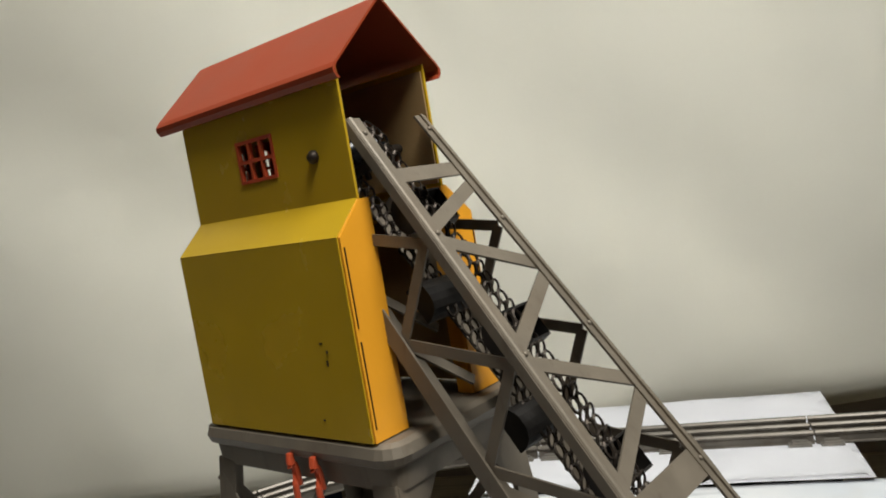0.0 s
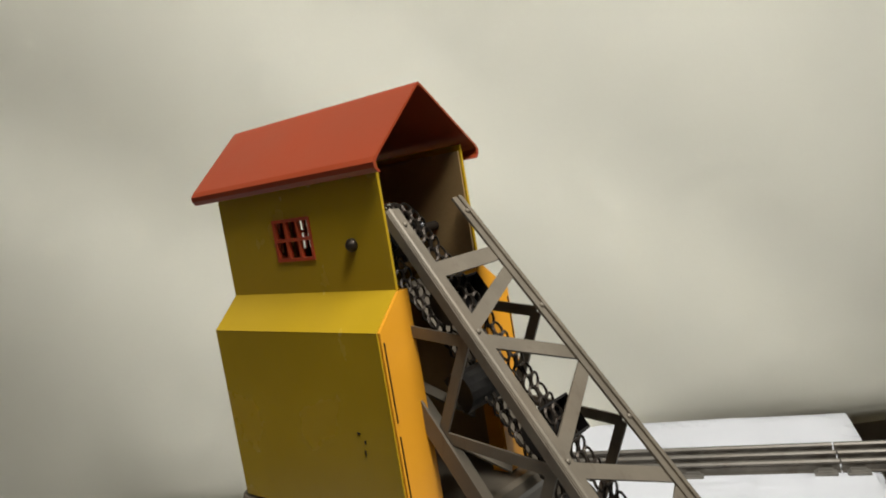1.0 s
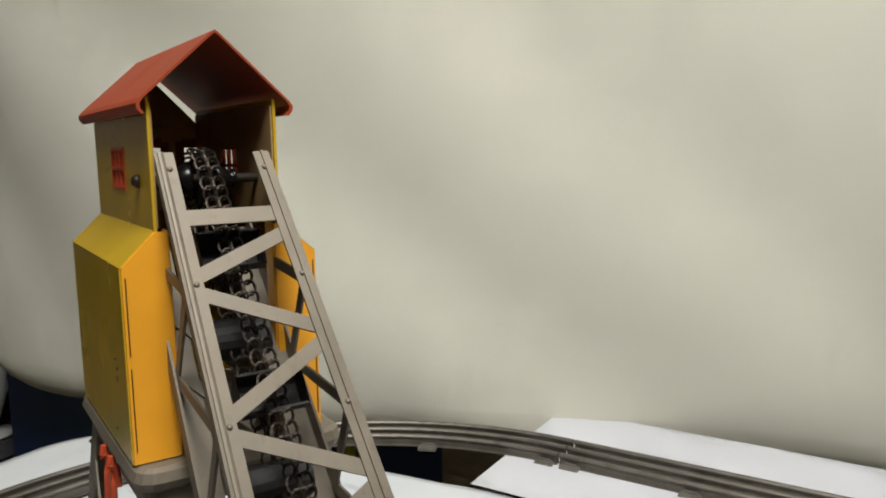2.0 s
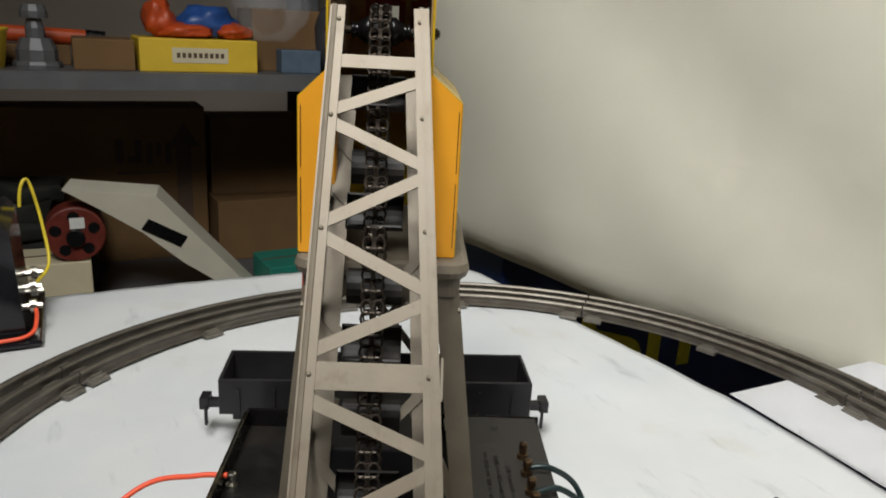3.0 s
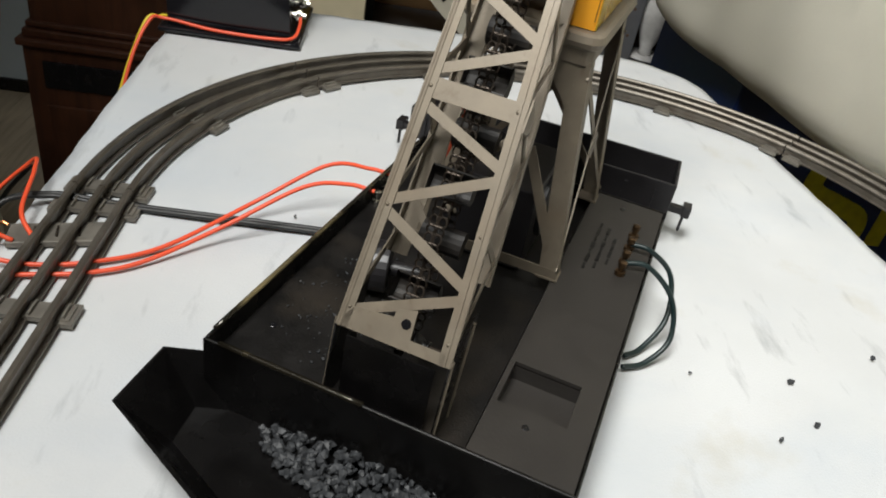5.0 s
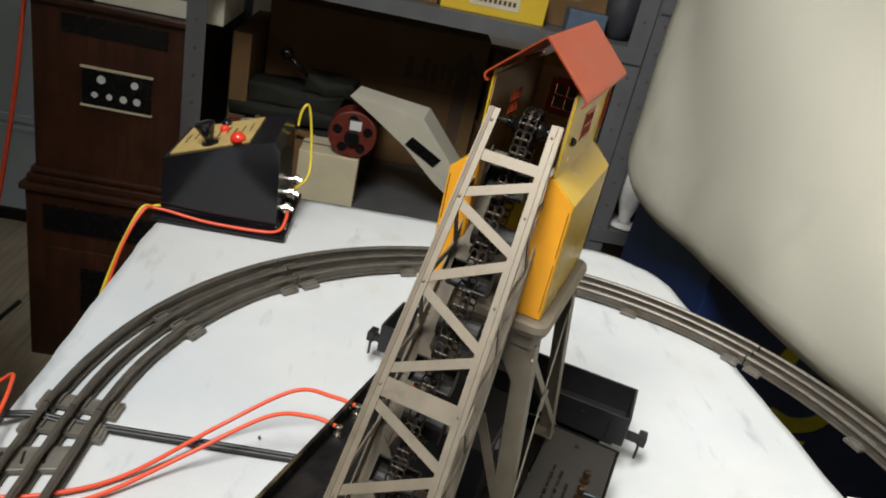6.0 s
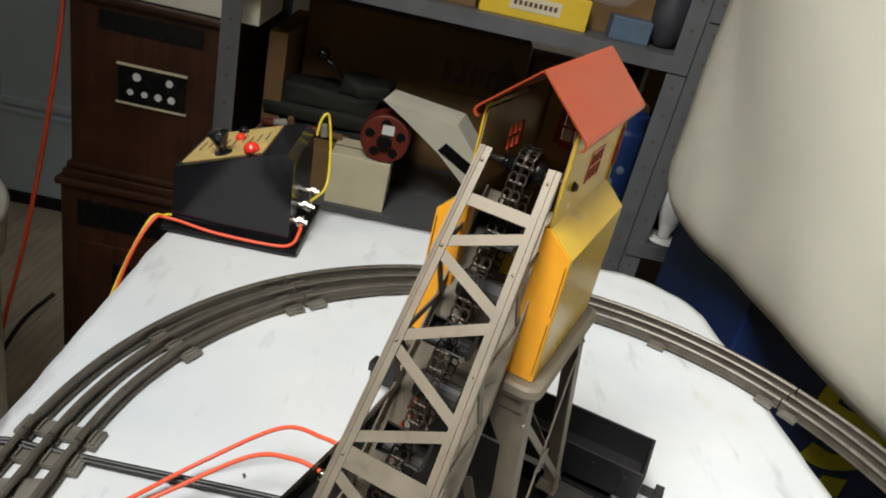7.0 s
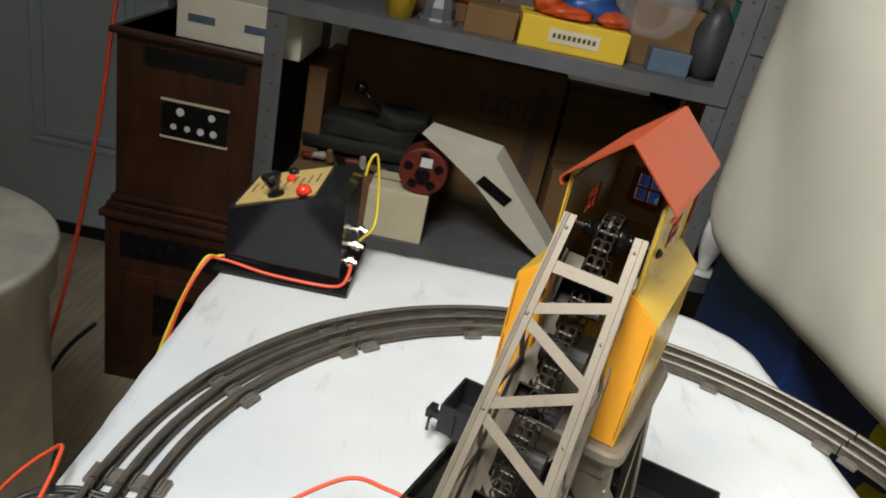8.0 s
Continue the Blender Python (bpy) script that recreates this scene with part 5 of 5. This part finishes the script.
def red_reel():
    t = thing("red_reel", room(-0.108, 1.075, -0.143), "dull red metal reel with a white label", "reel")
    bm = bmesh.new()
    rod(bm, (0, -0.02, 0.046), (0, 0.03, 0.046), 0.046, seg=28)
    part("drum", bm, RUST, t, bevel=0.003)
    bm = bmesh.new()
    rod(bm, (0, -0.030, 0.042), (0, -0.018, 0.042), 0.014, seg=18)
    part("hub", bm, PANEL_BLACK, t, bevel=0.001)
    for k in range(5):
        a = radians(72 * k + 20)
        bm = bmesh.new()
        c = Vector((0.03 * math.cos(a), -0.0215, 0.046 + 0.03 * math.sin(a)))
        rod(bm, c, c + Vector((0, 0.003, 0)), 0.009, seg=14)
        part("cut_out", bm, PANEL_BLACK, t)
    bm = bmesh.new()
    box(bm, (0.004, -0.0235, 0.066), (0.022, 0.001, 0.018))
    part("label", bm, KEY_WHITE, t, "small white paper label")


red_reel()


def tilted_tray():
    t = thing("leaning_tray", room(0, 0, 0), "off-white plastic tray leaning on the lower shelf", "tray")
    outer = [(-0.122, -0.018), (0.017, -0.036), (0.190, -0.243), (0.160, -0.243), (0.060, -0.165), (-0.005, -0.102), (-0.075, -0.050)]
    bm = bmesh.new()
    plate(bm, [(a, 1.085 - 0.22 * (z + 0.24), z) for a, z in outer], (0.014, 0.085, 0.0))
    part("shell", bm, CREAM_WHITE, t, bevel=0.003)
    bm = bmesh.new()
    c = Vector((0.030, 1.055, -0.105))
    bar(bm, c + Vector((-0.032, -0.0044, 0.020)), c + Vector((0.03, 0.004, -0.018)), 0.022, 0.003, (0.0, -1, -0.22))
    part("slot", bm, PANEL_BLACK, t, "dark slot")


tilted_tray()
gb = carton("green_box", 0.21, 0.36, 1.09, 1.2, -0.243, -0.196, TEAL, "flat green and yellow box on the lower shelf", "box", 4)


def canister(name, a, b, z, r, h, mat, label):
    t = thing(name, room(a, b, z), label, "canister")
    bm = bmesh.new()
    lathe(bm, [(r * 0.95, 0), (r, 0.006), (r, h * 0.9), (r * 0.93, h * 0.93), (r * 0.93, h)], None, 28)
    part("can_body", bm, mat, t, smooth=False)
    for k in range(5):
        bm = bmesh.new()
        lathe(bm, [(r * 0.05, 0), (r * 0.24, 0.002), (r * 0.05, 0.003)], Matrix.Translation((-0.3 * r + 0.012 * math.sin(k * 2), -r * 0.97, h * (0.25 + 0.1 * k))) @ Matrix.Rotation(radians(90), 4, "X"), 10)
        part("print_mark", bm, SLATE, t)
    bm = bmesh.new()
    lathe(bm, [(r * 0.96, h), (r * 0.96, h + 0.01), (r * 0.6, h + 0.014)], None, 28)
    part("lid", bm, mat, t)


canister("blue_canister", 0.336, 1.12, -0.243, 0.034, 0.27, BOX_BLUE, "dark blue printed canister on the lower shelf")
canister("blue_canister", 0.44, 1.2, -0.190, 0.036, 0.21, BOX_BLUE, "dark blue canister beside the white vase")
carton("brown_carton", 0.40, 0.56, 1.10, 1.35, 0.022, 0.232, CARD, "brown carton in the second shelf unit", "carton")
carton("carton_support", 0.43, 0.70, 1.15, 1.35, -0.190, 0.022, CARD_DARK, "dark brown carton under another carton", "carton")
teal = carton("green_tray_box", 0.40, 0.55, 1.08, 1.25, 0.258, 0.298, TEAL, "green plastic box with a yellow lid", "box")
bm = bmesh.new()
box(bm, (0, 0, 0.046), (0.156, 0.176, 0.011))
part("lid", bm, BOX_YELLOW, teal, "yellow plastic lid", bevel=0.002)


def vase():
    t = thing("white_vase", room(0.462, 1.085, -0.190), "small white porcelain vase on a saucer", "vase")
    bm = bmesh.new()
    lathe(bm, [(0.02, 0.0), (0.036, 0.004), (0.034, 0.008), (0.012, 0.009)], None, 28)
    part("saucer", bm, PORCELAIN, t, smooth=True)
    bm = bmesh.new()
    lathe(bm, [(0.014, 0.009), (0.012, 0.02), (0.022, 0.05), (0.034, 0.085), (0.032, 0.11), (0.018, 0.135), (0.014, 0.15), (0.020, 0.162), (0.016, 0.163)], None, 28)
    part("vase_body", bm, PORCELAIN, t, smooth=True)


vase()


def blue_carton():
    t = thing("blue_carton", room(0.78, 0.80, FLOOR_Z), "large dark blue carton with yellow printed shapes", "carton")
    bm = bmesh.new()
    box(bm, (0, 0, 0.39), (0.68, 0.36, 0.78))
    part("body", bm, BOX_BLUE, t, bevel=0.003)

    def stroke(points, w):
        bm = bmesh.new()
        pts = smooth_path([(a - 0.78, -0.1812, z - FLOOR_Z) for a, z in points], 6)
        v0, v1 = [], []
        for i, p in enumerate(pts):
            d = (pts[min(i + 1, len(pts) - 1)] - pts[max(i - 1, 0)]).normalized()
            s = Vector((-d.z, 0, d.x)) * w / 2
            v0.append(bm.verts.new(p + s))
            v1.append(bm.verts.new(p - s))
        for i in range(len(pts) - 1):
            bm.faces.new((v0[i], v0[i + 1], v1[i + 1], v1[i]))
        bmesh.ops.solidify(bm, geom=bm.faces[:], thickness=0.0006)
        part("print_shape", bm, PRINT_YELLOW, t, "yellow printed shape")
    stroke([(0.70, -0.150), (0.655, -0.135), (0.612, -0.155), (0.608, -0.195), (0.655, -0.215), (0.70, -0.235), (0.70, -0.275), (0.655, -0.29), (0.61, -0.275)], 0.030)
    stroke([(0.745, -0.13), (0.745, -0.28)], 0.028)
    stroke([(0.745, -0.18), (0.80, -0.16), (0.815, -0.2), (0.815, -0.28)], 0.028)
    stroke([(0.655, -0.335), (0.695, -0.335)], 0.036)
    stroke([(0.56, -0.40), (0.64, -0.38), (0.68, -0.42), (0.62, -0.46)], 0.03)


blue_carton()


# ---- far side of the room ----
def heater():
    t = thing("cabinet_heater", room(-0.567, 1.27, -0.325), "dark brown wooden cabinet heater with a button panel", "heater")
    h = 0.365
    bm = bmesh.new()
    box(bm, (0, 0, h / 2 + 0.012), (0.29, 0.33, h - 0.024))
    part("case", bm, WALNUT, t, bevel=0.004)
    for z, hh, ex in ((0.008, 0.016, 0.012), (0.024, 0.012, 0.006), (h - 0.006, 0.012, 0.010)):
        bm = bmesh.new()
        box(bm, (0, -0.002, z), (0.29 + 2 * ex, 0.33 + 2 * ex, hh))
        part("moulding", bm, WALNUT, t, bevel=0.003)
    bm = bmesh.new()
    box(bm, (0.005, -0.1655, 0.322), (0.19, 0.004, 0.034))
    g = part("grille", bm, PANEL_BLACK, t, "black outlet grille")
    bm = bmesh.new()
    box(bm, (0.01, -0.1665, 0.211), (0.126, 0.004, 0.070))
    pn = part("control_panel", bm, PANEL_BLACK, t, "black control panel with pale buttons")
    for z in (0.248, 0.174):
        bm = bmesh.new()
        box(bm, (0.01, -0.168, z), (0.132, 0.005, 0.004))
        part("trim_strip", bm, CREAM, pn)
    for x, z, r in ((-0.023, 0.228, 0.008), (0.038, 0.228, 0.007), (-0.035, 0.197, 0.006), (-0.008, 0.197, 0.006), (0.018, 0.197, 0.007), (0.043, 0.197, 0.007)):
        bm = bmesh.new()
        rod(bm, (x + 0.005, -0.1685, z), (x + 0.005, -0.170, z), r, seg=14)
        part("button", bm, KEY_WHITE, pn, "pale round button")
    c = thing("wood_cabinet", room(-0.567, 1.27, FLOOR_Z), "dark brown wooden cabinet under the heater", "cabinet")
    bm = bmesh.new()
    box(bm, (0, 0, 0.2), (0.32, 0.36, 0.40))
    part("body", bm, WALNUT, c, bevel=0.004)
    bm = bmesh.new()
    box(bm, (0, -0.004, 0.4075), (0.335, 0.375, 0.015))
    part("top", bm, WALNUT, c, bevel=0.004)
    for z, hh in ((0.345, 0.055), (0.17, 0.22)):
        bm = bmesh.new()
        box(bm, (0.0, -0.182, z), (0.25, 0.006, hh))
        part("recess_panel", bm, PANEL_BLACK if hh < 0.1 else WALNUT, c, bevel=0.002)
    bm = bmesh.new()
    box(bm, (0.02, -0.186, 0.19), (0.14, 0.006, 0.10))
    part("socket_panel", bm, PANEL_BLACK, c, bevel=0.001)


heater()
wb = carton("white_carton", -0.607, -0.374, 1.12, 1.3, 0.040, 0.125, CREAM_WHITE, "white printed carton on the heater", "carton")
for x, w in ((-0.07, 0.05), (0.045, 0.07)):
    bm = bmesh.new()
    box(bm, (x, -0.0908, 0.04), (w, 0.0006, 0.014))
    part("print_bar", bm, SLATE, wb)


def door():
    t = thing("door_1", room(-1.28, 1.70, FLOOR_Z), "pale blue painted panel door, closed", "door", kind="structure")
    bm = bmesh.new()
    box(bm, (0, 0, 1.03), (0.86, 0.04, 2.03))
    leaf = part("door_leaf", bm, DOOR_BLUE, t, bevel=0.003)
    for z0, z1 in ((0.28, 1.0), (1.12, 1.9)):
        for x in (-0.2, 0.2):
            for o, w, q in ((0.0, 0.012, 0.006), (0.03, 0.02, 0.010)):
                bm = bmesh.new()
                hw, a, b = 0.14 - o, z0 + o, z1 - o
                for c, s in (((x - hw, -0.022, (a + b) / 2), (w, q, b - a)), ((x + hw, -0.022, (a + b) / 2), (w, q, b - a)), ((x, -0.022, a), (2 * hw + w, q, w)), ((x, -0.022, b), (2 * hw + w, q, w))):
                    box(bm, c, s)
                part("moulding", bm, DOOR_BLUE, leaf, bevel=0.002)
    bm = bmesh.new()
    box(bm, (0, -0.024, 0.02), (0.9, 0.01, 0.04))
    part("draught_strip", bm, PANEL_BLACK, t)


door()


def trash_can():
    t = thing("metal_bin", room(-0.752, 0.55, FLOOR_Z), "round galvanised metal bin with a domed lid", "bin")
    h = 0.56
    bm = bmesh.new()
    lathe(bm, [(0.165, 0), (0.17, 0.01), (0.185, 0.2), (0.188, 0.21), (0.19, h), (0.196, h + 0.004)], None, 48)
    part("body", bm, GALV, t, smooth=True)
    bm = bmesh.new()
    lathe(bm, [(0.200, h - 0.035), (0.204, h + 0.018), (0.206, h + 0.026), (0.200, h + 0.032), (0.188, h + 0.026), (0.10, h + 0.032), (0.01, h + 0.036)], None, 48)
    part("lid", bm, GALV, t, smooth=True)


trash_can()
loose_wire("extension_cord", [(-0.735, 1.30, 0.35), (-0.733, 1.16, 0.10), (-0.736, 1.09, -0.14), (-0.775, 1.07, -0.40), (-0.81, 1.04, -0.60), (-0.84, 0.98, -0.732), (-0.95, 0.8, -0.735), (-1.02, 0.5, -0.735), (-1.05, 0.2, -0.735)], 0.0045, WIRE_RED, "orange extension cord hanging beside the heater", ROOM)
loose_wire("floor_cord", [(-0.74, 1.08, -0.60), (-0.79, 1.05, -0.66), (-0.82, 1.0, -0.734), (-0.80, 0.93, -0.734), (-0.86, 0.9, -0.734), (-0.95, 0.98, -0.734), (-1.2, 1.0, -0.734), (-1.5, 0.95, -0.734)], 0.005, WIRE_BLACK, "black power cord on the floor", ROOM)
